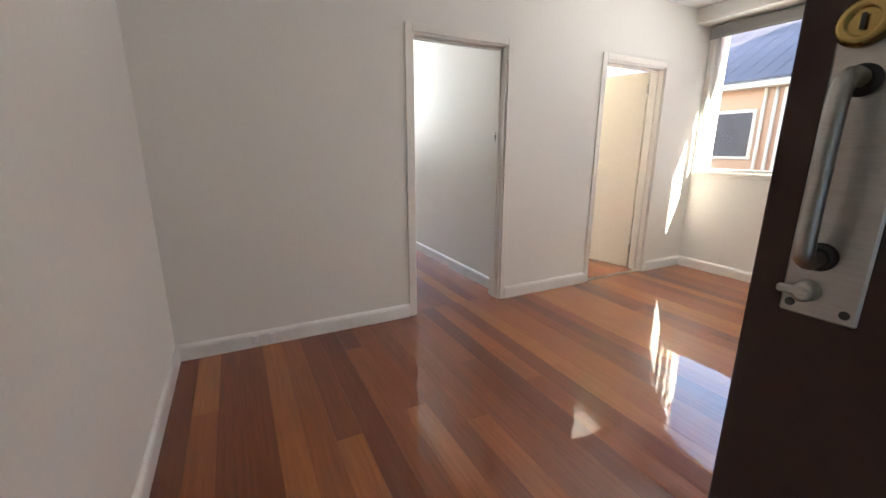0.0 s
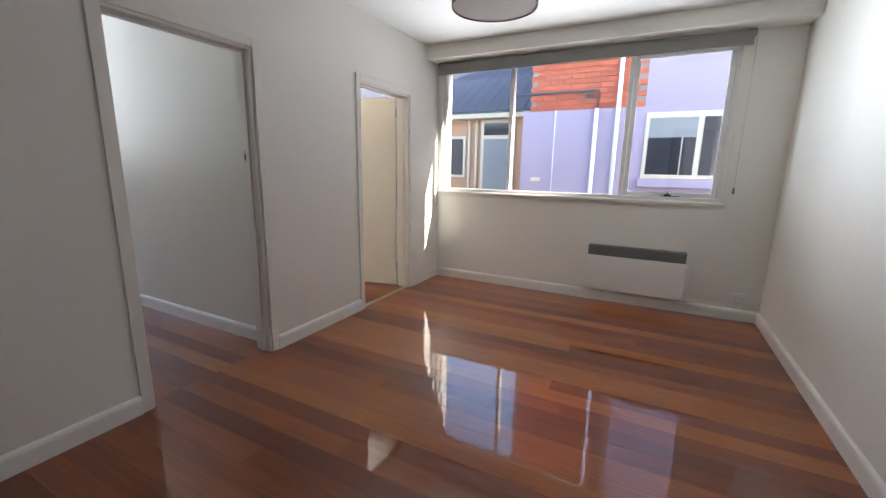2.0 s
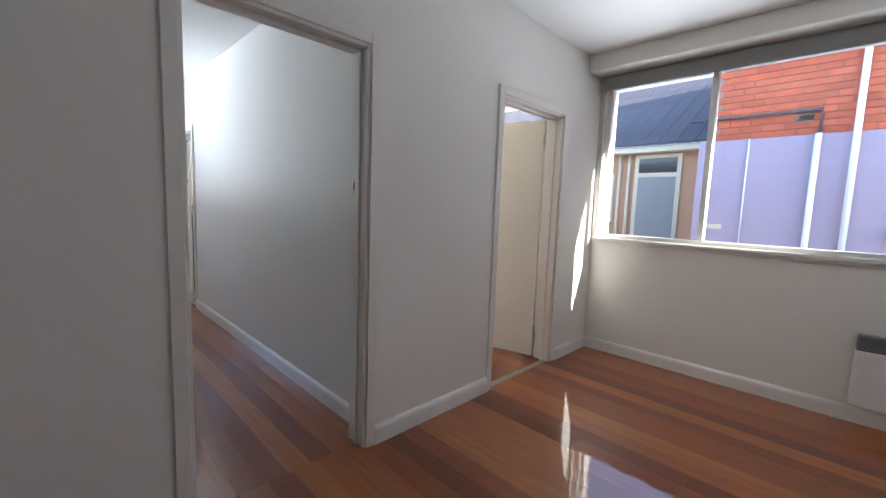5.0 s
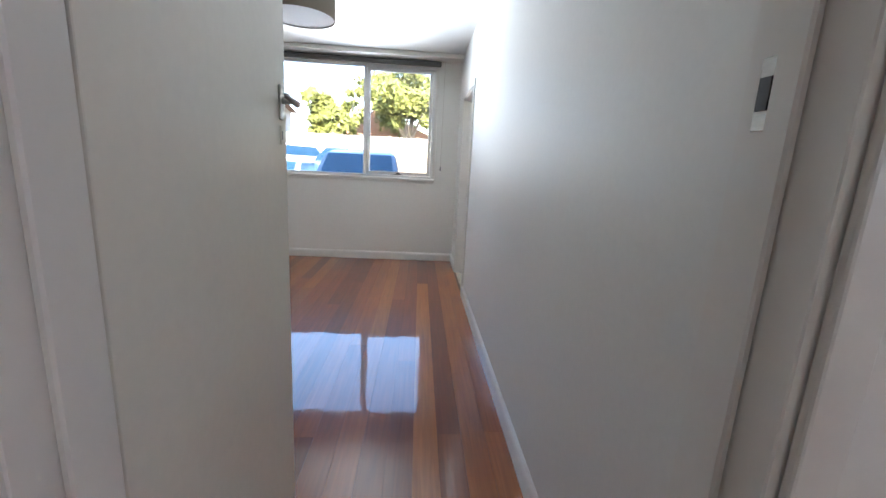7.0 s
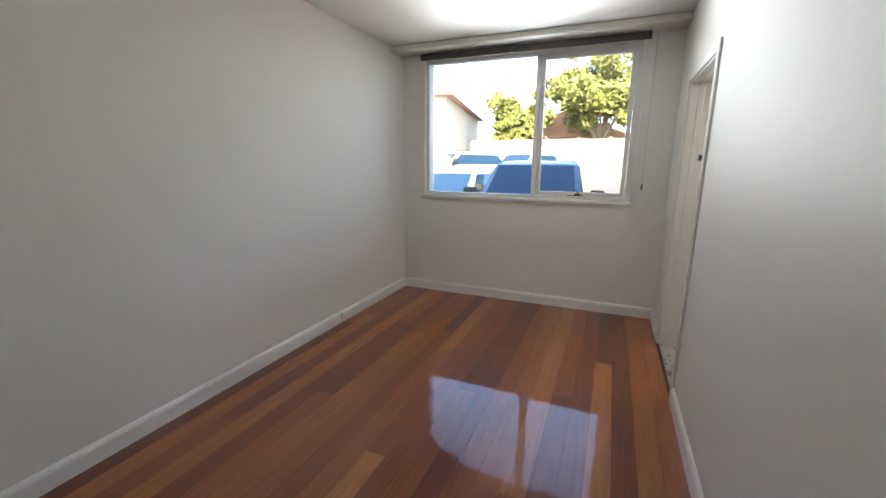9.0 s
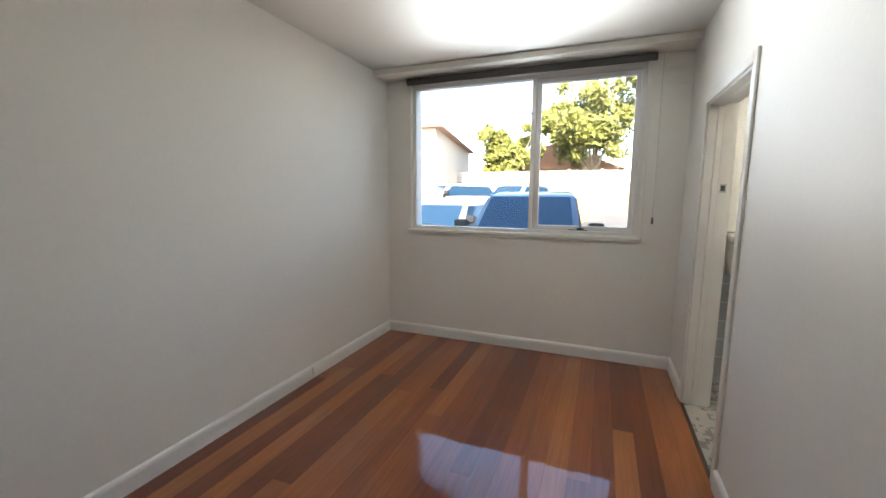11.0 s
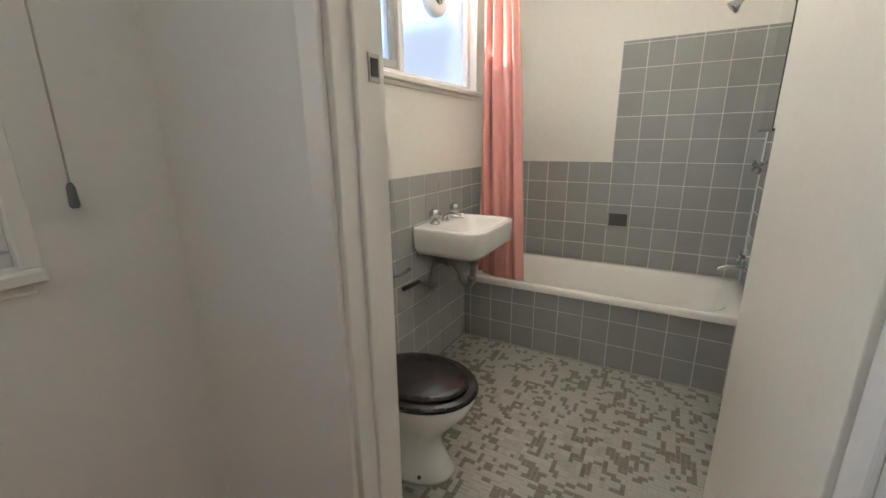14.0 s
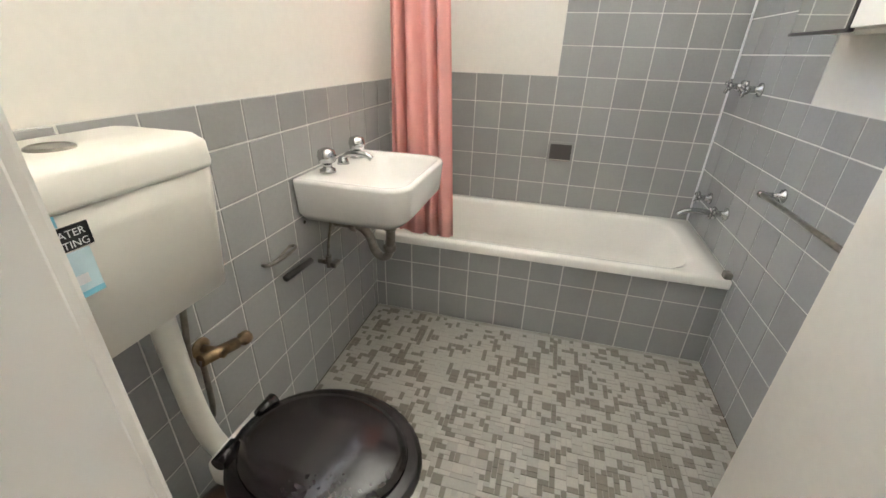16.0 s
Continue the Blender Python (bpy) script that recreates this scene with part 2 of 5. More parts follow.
# ---------------- mesh helpers ----------------
def box(bm, a, b, bevel=0.0, seg=1):
    x0, x1 = sorted((a[0], b[0]))
    y0, y1 = sorted((a[1], b[1]))
    z0, z1 = sorted((a[2], b[2]))
    vs = [bm.verts.new(p) for p in ((x0, y0, z0), (x1, y0, z0), (x1, y1, z0), (x0, y1, z0), (x0, y0, z1), (x1, y0, z1), (x1, y1, z1), (x0, y1, z1))]
    fs = [bm.faces.new([vs[i] for i in f]) for f in ((3, 2, 1, 0), (4, 5, 6, 7), (0, 1, 5, 4), (1, 2, 6, 5), (2, 3, 7, 6), (3, 0, 4, 7))]
    if bevel:
        es = list({e for f in fs for e in f.edges})
        bmesh.ops.bevel(bm, geom=es, offset=bevel, segments=seg, profile=0.5, affect="EDGES")
    return bm


def ring(bm, centre, axis, r, n, rx=None):
    q = Vector(axis).to_track_quat("Z", "Y")
    c = Vector(centre)
    rx = rx or r
    return [bm.verts.new(c + q @ Vector((rx * math.cos(2 * math.pi * i / n), r * math.sin(2 * math.pi * i / n), 0))) for i in range(n)]


def loft(bm, rings, cap0=True, cap1=True, smooth=True):
    n = len(rings[0])
    for a, b in zip(rings, rings[1:]):
        for i in range(n):
            f = bm.faces.new((a[i], a[(i + 1) % n], b[(i + 1) % n], b[i]))
            f.smooth = smooth
    if cap0:
        bm.faces.new(rings[0][::-1])
    if cap1:
        bm.faces.new(rings[-1])
    return bm


def cyl(bm, p0, p1, r, r1=None, n=16):
    d = Vector(p1) - Vector(p0)
    return loft(bm, [ring(bm, p0, d, r, n), ring(bm, p1, d, r if r1 is None else r1, n)])


def lathe(bm, centre, axis, prof, n=20):
    """Rings of (distance along the axis, radius)."""
    a = Vector(axis).normalized()
    return loft(bm, [ring(bm, Vector(centre) + a * d, a, max(r, 0.0005), n) for d, r in prof])


def tube(bm, pts, r, n=10):
    pts = [Vector(p) for p in pts]
    rings = []
    for i, p in enumerate(pts):
        d = (pts[min(i + 1, len(pts) - 1)] - pts[max(i - 1, 0)]).normalized()
        rings.append(ring(bm, p, d, r, n))
    for i in range(1, len(rings)):
        best = min(range(n), key=lambda k: sum((rings[i][(j + k) % n].co - rings[i - 1][j].co).length for j in range(n)))
        rings[i] = rings[i][best:] + rings[i][:best]
    return loft(bm, rings)


def arc(pts, steps=5):
    """A rounder line through the points."""
    pts = [Vector(p) for p in pts]
    out = []
    for i in range(len(pts) - 1):
        p0, p1, p2, p3 = pts[max(i - 1, 0)], pts[i], pts[i + 1], pts[min(i + 2, len(pts) - 1)]
        for k in range(steps):
            t = k / steps
            out.append(0.5 * (2 * p1 + (p2 - p0) * t + (2 * p0 - 5 * p1 + 4 * p2 - p3) * t * t + (3 * p1 - p0 - 3 * p2 + p3) * t ** 3))
    return out + [pts[-1]]


def part(name, bm, mat, parent=None, label="", smooth=False):
    bmesh.ops.recalc_face_normals(bm, faces=bm.faces)
    me = bpy.data.meshes.new(name)
    if smooth:
        for f in bm.faces:
            f.smooth = True
    bm.to_mesh(me)
    bm.free()
    me.materials.append(mat)
    ob = new(name, me)
    if parent:
        ob.parent = parent
    if label:
        ob["label"] = label
    return ob


def B():
    return bmesh.new()


def thing(name, label, category, at=(0, 0, 0), group="", kind=""):
    ob = new(name)
    ob.empty_display_size = 0.1
    ob.location = at
    return tagged(ob, label, category, group, kind)


def place(ob, parts):
    """Parts modelled in the world's metres, hung under a thing that stands at its base."""
    inv = Matrix.Translation(-ob.location)
    for p in parts:
        p.parent = ob
        p.matrix_parent_inverse = inv
    return ob


def structure(name, bm, mat, label, category="wall"):
    return tagged(part(name, bm, mat), label, category, kind="structure")


def wall(name, axis, at0, at1, u0, u1, z0, z1, holes, mat, label):
    """An upright slab across an axis, with rectangular openings (u0, u1, z0, z1) through it."""
    bm = B()

    def slab(a, b, c, d):
        if b - a > 0.001 and d - c > 0.001:
            if axis == "y":
                box(bm, (a, at0, c), (b, at1, d))
            else:
                box(bm, (at0, a, c), (at1, b, d))
    u = u0
    for a, b, c, d in sorted(holes):
        slab(u, a, z0, z1)
        slab(a, b, z0, c)
        slab(a, b, d, z1)
        u = b
    slab(u, u1, z0, z1)
    return structure(name, bm, mat, label)


H = 2.60
# ---------------- shell ----------------
wall("wall_living_north", "y", 2.78, 2.92, -0.10, 5.12, 0, H, [(1.587, 2.385, 0, 2.04), (3.43, 4.235, 0, 2.04)], M_WALL, "white painted wall with two doorways")
wall("wall_living_south", "y", -0.62, -0.495, -0.10, 5.12, 0, H, [(0.06, 0.945, 0, 2.06)], M_WALL, "white painted wall beside the entrance")
wall("wall_living_west", "x", -0.10, 0.0, -0.495, 2.78, 0, H, [], M_WALL, "plain white painted wall")
wall("wall_east", "x", 4.87, 5.12, -0.495, 2.78, 0, H, [(-0.09, 2.73, 1.05, 2.42)], M_WALL, "white wall with a wide window")
wall("wall_kitchen_east", "x", 4.87, 5.12, 2.92, 6.08, 0, H, [(3.3, 5.6, 1.0, 2.4)], M_WALL, "white kitchen wall with a window")
wall("wall_bedroom_west", "x", -0.36, -0.205, 2.92, 8.08, 0, H, [], M_WALL, "plain white bedroom wall")
wall("wall_bedroom_south", "y", 2.78, 2.92, -0.36, -0.10, 0, H, [], M_WALL, "white wall end")
wall("wall_bedroom_north", "y", 7.83, 8.08, -0.205, 2.53, 0, H, [(0.06, 2.15, 1.10, 2.50)], M_WALL, "white bedroom wall with a window")
wall("wall_bedroom_east", "x", 2.465, 2.62, 2.92, 7.83, 0, H, [(6.38, 7.245, 0, 2.04)], M_WALL, "white wall with the bathroom doorway")
wall("wall_bath_north", "y", 7.869, 8.08, 2.53, 5.20, 0, H, [(2.98, 4.46, 1.66, 2.42)], M_BATHWALL, "cream painted bathroom wall with a window")
wall("wall_bath_south", "y", 6.08, 6.193, 2.62, 5.20, 0, H, [], M_BATHWALL, "cream painted bathroom wall")
wall("wall_bath_east", "x", 5.018, 5.20, 6.193, 7.869, 0, H, [], M_BATHWALL, "cream painted bathroom wall above the bath")
wall("wall_bath_corner", "y", 7.83, 7.869, 2.53, 2.62, 0, H, [], M_BATHWALL, "cream painted wall end")
structure("ceiling", box(B(), (-0.36, -0.62, H), (5.20, 8.08, H + 0.15)), M_CEIL, "flat white painted ceiling", "ceiling")
bm = box(B(), (-0.10, -0.62, -0.2), (5.12, 2.92, -0.022))
structure("floor_base", box(bm, (-0.36, 2.92, -0.2), (5.20, 8.08, -0.022)), M_UNDER, "dark underfloor beneath the boards", "floor")
# closed landing added unseen outside the entrance; it keeps sun and sky out
bm = B()
box(bm, (-0.6, -2.2, 0), (-0.5, -0.62, H))
box(bm, (1.8, -2.2, 0), (1.9, -0.62, H))
box(bm, (-0.6, -2.3, 0), (1.9, -2.2, H))
structure("wall_landing", bm, M_WALL, "unseen landing walls added outside the entrance")
bm = box(B(), (-0.6, -2.3, H), (1.9, -0.62, H + 0.15))
structure("ceiling_landing", bm, M_CEIL, "unseen landing ceiling added outside the entrance", "ceiling")
structure("floor_landing", box(B(), (-0.6, -2.3, -0.2), (1.9, -0.62, -0.005)), M_ASPHALT, "unseen grey landing floor added outside the entrance", "floor")

# boxed pelmets over the windows
structure("trim_living_pelmet", box(B(), (4.60, -0.495, 2.465), (4.87, 2.78, H), 0.004), M_WALL, "white boxed pelmet above the window", "pelmet")
structure("trim_bedroom_pelmet", box(B(), (-0.205, 7.57, 2.55), (2.465, 7.83, H), 0.004), M_WALL, "white boxed pelmet above the window", "pelmet")


# skirting boards
def skirt(a, b, face):
    """From a to b along the wall; face: the way that it looks."""
    prof = [(0, 0), (0.019, 0), (0.019, 0.080), (0.015, 0.094), (0.006, 0.103), (0, 0.104)]
    bm = B()
    rows = []
    for p in (a, b):
        rows.append([bm.verts.new((p[0] + face[0] * d, p[1] + face[1] * d, z)) for d, z in prof])
    n = len(prof)
    for i in range(n):
        bm.faces.new((rows[0][i], rows[0][(i + 1) % n], rows[1][(i + 1) % n], rows[1][i]))
    bm.faces.new(rows[0])
    bm.faces.new(rows[1][::-1])
    structure("baseboard", bm, M_SKIRT, "white painted timber skirting board", "skirting")


for a, b, f in (((0, 2.78), (1.537, 2.78), (0, -1)), ((2.435, 2.78), (3.385, 2.78), (0, -1)), ((4.28, 2.78), (4.87, 2.78), (0, -1)),
                ((4.87, 2.76), (4.87, -0.476), (-1, 0)), ((0.99, -0.495), (4.87, -0.495), (0, 1)), ((0, -0.495), (0, 2.76), (1, 0)),
                ((-0.205, 2.94), (-0.205, 7.81), (1, 0)), ((-0.205, 7.83), (2.465, 7.83), (0, -1)), ((2.465, 7.81), (2.465, 7.295), (-1, 0)),
                ((2.465, 6.33), (2.465, 2.92), (-1, 0)), ((-0.205, 2.92), (1.537, 2.92), (0, 1))):
    skirt(a, b, f)


# door frames: architraves, jamb linings and stops
def door_frame(name, axis, face0, face1, u0, u1, top, label, stop=0.5, sides=(True, True)):
    """An opening u0..u1 in a wall whose faces stand at face0 and face1."""
    root = thing(name, label, "door frame", kind="structure")

    def pt(u, v, z):
        return (u, v, z) if axis == "y" else (v, u, z)
    w, d = 0.05, 0.014
    for side, (f, s) in enumerate(((face0, -1), (face1, 1))):
        if sides[side]:
            for nm, a, b in (("architrave", pt(u0 - w, f, 0), pt(u0 + 0.004, f + s * d, top + w)), ("architrave", pt(u1 - 0.004, f, 0), pt(u1 + w, f + s * d, top + w)),
                             ("head_architrave", pt(u0 + 0.004, f, top - 0.004), pt(u1 - 0.004, f + s * d, top + w))):
                part(nm, box(B(), a, b, 0.004, 2), M_TRIM, root)
    for nm, a, b in (("jamb", pt(u0 - 0.002, face0 + 0.001, 0), pt(u0 + 0.018, face1 - 0.001, top)), ("jamb", pt(u1 - 0.018, face0 + 0.001, 0), pt(u1 + 0.002, face1 - 0.001, top)),
                     ("head_jamb", pt(u0 + 0.018, face0 + 0.001, top - 0.018), pt(u1 - 0.018, face1 - 0.001, top + 0.002))):
        part(nm, box(B(), a, b, 0.002), M_TRIM, root)
    m = face0 + (face1 - face0) * stop
    for nm, a, b in (("stop", pt(u0 + 0.018, m - 0.018, 0), pt(u0 + 0.03, m + 0.018, top - 0.018)), ("stop", pt(u1 - 0.03, m - 0.018, 0), pt(u1 - 0.018, m + 0.018, top - 0.018)),
                     ("head_stop", pt(u0 + 0.03, m - 0.018, top - 0.03), pt(u1 - 0.03, m + 0.018, top - 0.018))):
        part(nm, box(B(), a, b, 0.003), M_TRIM, root)
    return root


fr1 = door_frame("door_1_frame", "y", 2.78, 2.92, 1.587, 2.385, 2.04, "cream painted timber door frame to the bedroom")
fr2 = door_frame("door_2_frame", "y", 2.78, 2.92, 3.43, 4.235, 2.04, "cream painted timber door frame to the kitchen")
fr3 = door_frame("door_3_frame", "x", 2.465, 2.62, 6.38, 7.245, 2.04, "cream painted timber door frame to the bathroom", 0.45)
fr4 = door_frame("door_4_frame", "y", -0.62, -0.495, 0.06, 0.945, 2.06, "white painted entrance door frame", 0.3)


def strike(parent, p0, p1, hole0, hole1):
    s = part("strike_plate", box(B(), p0, p1, 0.001), M_STEEL, parent, "worn steel strike plate")
    part("latch_hole", box(B(), hole0, hole1), M_DARKMETAL, s, "dark latch hole")


strike(fr1, (2.365, 2.872, 1.33), (2.3685, 2.896, 1.41), (2.3625, 2.876, 1.352), (2.367, 2.892, 1.388))
strike(fr3, (2.565, 7.223, 1.47), (2.60, 7.2275, 1.525), (2.57, 7.221, 1.48), (2.592, 7.225, 1.515))


# ---------------- doors ----------------
def door_leaf(name, label, hinge, angle, width, mat, thick=0.038, height=2.02, handle=1.40, lever_out=1):
    """A flush leaf that hangs on hinge = (x, y); angle: the way from the hinge to the free edge, in degrees from +x. The leaf lies on the right of that way."""
    root = thing(name, label, "door", (hinge[0], hinge[1], 0.008))
    root.rotation_euler = (0, 0, radians(angle))
    part("leaf", box(B(), (0.003, -thick, 0), (width, 0, height), 0.003, 2), mat, root)
    for z in (0.22, 1.86):
        h = part("hinge", cyl(B(), (0, 0.004, z - 0.045), (0, 0.004, z + 0.045), 0.006, n=10), M_STEEL, root, "steel butt hinge")
        part("hinge_leaf", box(B(), (0.0005, -0.03, z - 0.045), (0.0028, 0.002, z + 0.045)), M_STEEL, h)
    if handle:
        for s, y in ((1, 0.0), (-1, -thick)):
            hd = part("handle_plate", box(B(), (width - 0.072, y, handle - 0.055), (width - 0.040, y + s * 0.007, handle + 0.045), 0.003), M_STEEL, root, "brushed steel handle plate")
            bm = B()
            cyl(bm, (width - 0.056, y + s * 0.005, handle), (width - 0.056, y + s * 0.045, handle), 0.009)
            lathe(bm, (width - 0.020, y + s * 0.046, handle - 0.006), (-1, 0, 0.06), [(0, 0.003), (0.02, 0.011), (0.05, 0.010), (0.09, 0.007), (0.13, 0.009), (0.15, 0.003)], 12)
            part("lever", bm, M_STEEL, hd, "brushed steel lever")
            es = part("escutcheon", box(B(), (width - 0.066, y, handle - 0.125), (width - 0.046, y + s * 0.005, handle - 0.070), 0.0045, 3), M_DOOR, root, "cream oval keyhole cover")
            part("keyhole", box(B(), (width - 0.059, y + s * 0.004, handle - 0.110), (width - 0.053, y + s * 0.0058, handle - 0.086)), M_DARKMETAL, es)
        part("latch_plate", box(B(), (width - 0.0005, -thick + 0.008, handle - 0.06), (width + 0.0015, -0.008, handle + 0.06)), M_STEEL, root, "steel latch plate")
    return root


door_leaf("bedroom_door", "cream painted flush door, standing open into the bedroom", (1.553, 2.937), 92.0, 0.82, M_DOOR, handle=1.43)
door_leaf("kitchen_door", "cream painted flush door, standing half open", (4.213, 2.935), 103.5, 0.775, M_DOOR, handle=0)
door_leaf("bathroom_door", "cream painted flush door, open against the bathroom wall", (2.628, 6.405), 1.0, 0.84, M_DOOR, handle=0)

# entrance door, opened inward, seen from its outer face
ent = thing("entrance_door", "dark brown painted entrance door, standing wide open", "door", (0.925, -0.49, 0.008))
ps = [part("leaf", box(B(), (0.90, -0.49, 0.008), (0.94, 0.262, 2.05), 0.003, 2), M_MAROON)]
pl = part("handle_plate", box(B(), (0.8965, 0.175, 1.118), (0.901, 0.232, 1.385), 0.002), M_STEEL, None, "scuffed steel pull plate")
ps.append(pl)
place(ent, ps)
bm = B()
tube(bm, arc([(0.897, 0.209, 1.325), (0.875, 0.209, 1.327), (0.862, 0.209, 1.312), (0.860, 0.209, 1.25), (0.862, 0.209, 1.188), (0.875, 0.209, 1.174), (0.897, 0.209, 1.176)]), 0.0075)
part("pull_handle", bm, M_STEEL, pl, "steel D-shaped pull handle")
for z in (1.325, 1.176):
    part("rosette", lathe(B(), (0.897, 0.209, z), (-1, 0, 0), [(0, 0.013), (0.004, 0.013), (0.007, 0.009)]), M_DARKMETAL, pl)
lk = part("lock_cylinder", lathe(B(), (0.8965, 0.214, 1.369), (-1, 0, 0), [(0, 0.019), (0.006, 0.019), (0.010, 0.015), (0.010, 0.011), (0.006, 0.010)], 28), M_BRASS, pl, "round brass lock cylinder")
part("key_slot", box(B(), (0.8868, 0.2125, 1.363), (0.8875, 0.2155, 1.375)), M_DARKMETAL, lk)
bm = lathe(B(), (0.8965, 0.212, 1.143), (-1, 0, 0), [(0, 0.010), (0.012, 0.009), (0.014, 0.006)])
box(bm, (0.882, 0.205, 1.139), (0.888, 0.232, 1.147), 0.002)
part("snib", bm, M_STEEL, pl, "small steel turn snib")
for y, z in ((0.184, 1.128), (0.224, 1.128)):
    part("screw", lathe(B(), (0.8965, y, z), (-1, 0, 0), [(0, 0.0042), (0.0012, 0.0035)], 10), M_DARKMETAL, pl)


# ---------------- windows ----------------
def window(name, mp, w, z0, z1, bars, sashes, label, frost=(), frame_v=(0.045, 0.115)):
    """A window in a wall. mp maps (along, outward from the inner face, up) to the world. bars: centres of the mullions; sashes: lights that hold an opening sash."""
    root = thing(name, label, "window", kind="structure")

    def bx(a, b, bev=0.003):
        return box(B(), mp(*a), mp(*b), bev)
    v0, v1 = frame_v
    f = 0.035
    part("window_frame", bx((0, v0, z1 - f), (w, v1, z1)), M_ALU, root)
    part("window_frame", bx((0, v0, z0), (w, v1, z0 + f)), M_ALU, root)
    part("window_frame", bx((0, v0, z0 + f), (f, v1, z1 - f)), M_ALU, root)
    part("window_frame", bx((w - f, v0, z0 + f), (w, v1, z1 - f)), M_ALU, root)
    edges = [f] + [c for b in bars for c in (b - 0.02, b + 0.02)] + [w - f]
    for b in bars:
        part("mullion", bx((b - 0.02, v0 - 0.004, z0 + f), (b + 0.02, v1, z1 - f)), M_ALU, root)
    for i in range(len(bars) + 1):
        a, c = edges[2 * i], edges[2 * i + 1]
        lo, hi = z0 + f, z1 - f
        if i in sashes:
            s = 0.042
            st = part("sash", bx((a + 0.003, v0 + 0.012, lo + 0.003), (c - 0.003, v1 - 0.01, lo + s)), M_SASHGREY if frost else M_ALU, root, "opening sash")
            part("sash_rail", bx((a + 0.003, v0 + 0.012, hi - s), (c - 0.003, v1 - 0.01, hi - 0.003)), M_SASHGREY if frost else M_ALU, st)
            part("sash_stile", bx((a + 0.003, v0 + 0.012, lo + s), (a + s, v1 - 0.01, hi - s)), M_SASHGREY if frost else M_ALU, st)
            part("sash_stile", bx((c - s, v0 + 0.012, lo + s), (c - 0.003, v1 - 0.01, hi - s)), M_SASHGREY if frost else M_ALU, st)
            mid = (a + c) / 2
            bm = box(B(), mp(mid - 0.03, v0 - 0.004, lo + 0.012), mp(mid + 0.03, v0 + 0.013, lo + 0.026), 0.002)
            cyl(bm, mp(mid, v0 - 0.002, lo + 0.02), mp(mid, v0 - 0.004, lo + 0.055), 0.006, n=8)
            box(bm, mp(mid - 0.10, v0 - 0.012, lo + 0.006), mp(mid + 0.06, v0 - 0.004, lo + 0.012))
            part("winder", bm, M_DARKMETAL, st, "dark metal sash winder")
            a, c, lo, hi = a + s, c - s, lo + s, hi - s
        p = part("pane", box(B(), mp(a - 0.004, (v0 + v1) / 2 - 0.002, lo - 0.004), mp(c + 0.004, (v0 + v1) / 2 + 0.002, hi + 0.004)), M_FROST if i in frost else M_GLASS, root, "frosted pane" if i in frost else "")
        p.visible_shadow = False
    part("window_sill", bx((-0.03, -0.03, z0 - 0.028), (w + 0.03, v0 + 0.004, z0 + 0.004), 0.006), M_TRIM, root, "white painted sill board")
    part("sill_moulding", bx((-0.01, -0.012, z0 - 0.05), (w + 0.01, 0.0, z0 - 0.028), 0.003), M_TRIM, root)
    part("outer_sill", bx((0, v1, z0 - 0.01), (w, 0.29, z0 + 0.012), 0.003), M_ALU, root)
    for a, b in (((-0.03, -0.010, z0 + 0.004), (0.006, 0.001, z1)), ((w - 0.006, -0.010, z0 + 0.004), (w + 0.03, 0.001, z1))):
        part("side_trim", bx(a, b, 0.003), M_TRIM, root)
    return root


window("window_1", lambda u, v, z: (4.87 + v, -0.09 + u, z), 2.82, 1.05, 2.42, [0.84, 2.00], [0], "wide white-framed window with an opening sash")
window("window_2", lambda u, v, z: (0.06 + u, 7.83 + v, z), 2.09, 1.10, 2.50, [1.195], [1], "white-framed bedroom window with an opening sash")
window("window_3", lambda u, v, z: (2.98 + u, 7.869 + v, z), 1.48, 1.66, 2.42, [0.70], [0], "bathroom window with a frosted sash", (0, 1))
window("window_4", lambda u, v, z: (4.87 + v, 3.3 + u, z), 2.3, 1.0, 2.4, [1.15], [], "plain white-framed kitchen window")


def roller_blind(name, a, b, z0, z1, axis, mat, label):
    """A roller blind wound up under a pelmet."""
    root = thing(name, label, "blind", a)
    prt = []
    if axis == "y":
        mid = (a[0] + 0.03, a[1], z1 - 0.035), (a[0] + 0.03, b[1], z1 - 0.035)
        prt.append(part("roll", cyl(B(), *mid, 0.03, n=20), mat))
        prt.append(part("fabric", box(B(), (a[0], a[1] + 0.01, z0 + 0.02), (a[0] + 0.003, b[1] - 0.01, z1 - 0.03)), mat))
        prt.append(part("bottom_bar", box(B(), (a[0] - 0.006, a[1] + 0.008, z0), (a[0] + 0.009, b[1] - 0.008, z0 + 0.022), 0.004), mat))
    else:
        mid = (a[0], a[1] + 0.03, z1 - 0.035), (b[0], a[1] + 0.03, z1 - 0.035)
        prt.append(part("roll", cyl(B(), *mid, 0.03, n=20), mat))
        prt.append(part("fabric", box(B(), (a[0] + 0.01, a[1], z0 + 0.02), (b[0] - 0.01, a[1] + 0.003, z1 - 0.03)), mat))
        prt.append(part("bottom_bar", box(B(), (a[0] + 0.008, a[1] - 0.006, z0), (b[0] - 0.008, a[1] + 0.009, z0 + 0.022), 0.004), mat))
    return place(root, prt)


roller_blind("roller_blind", (4.76, -0.14, 2.33), (4.76, 2.73, 2.33), 2.33, 2.464, "y", M_BLIND, "grey fabric roller blind, wound up under the pelmet")
roller_blind("roller_blind", (0.06, 7.73, 2.475), (2.20, 7.73, 2.475), 2.475, 2.549, "x", M_DARKBLIND, "dark grey roller blind, wound up under the pelmet")


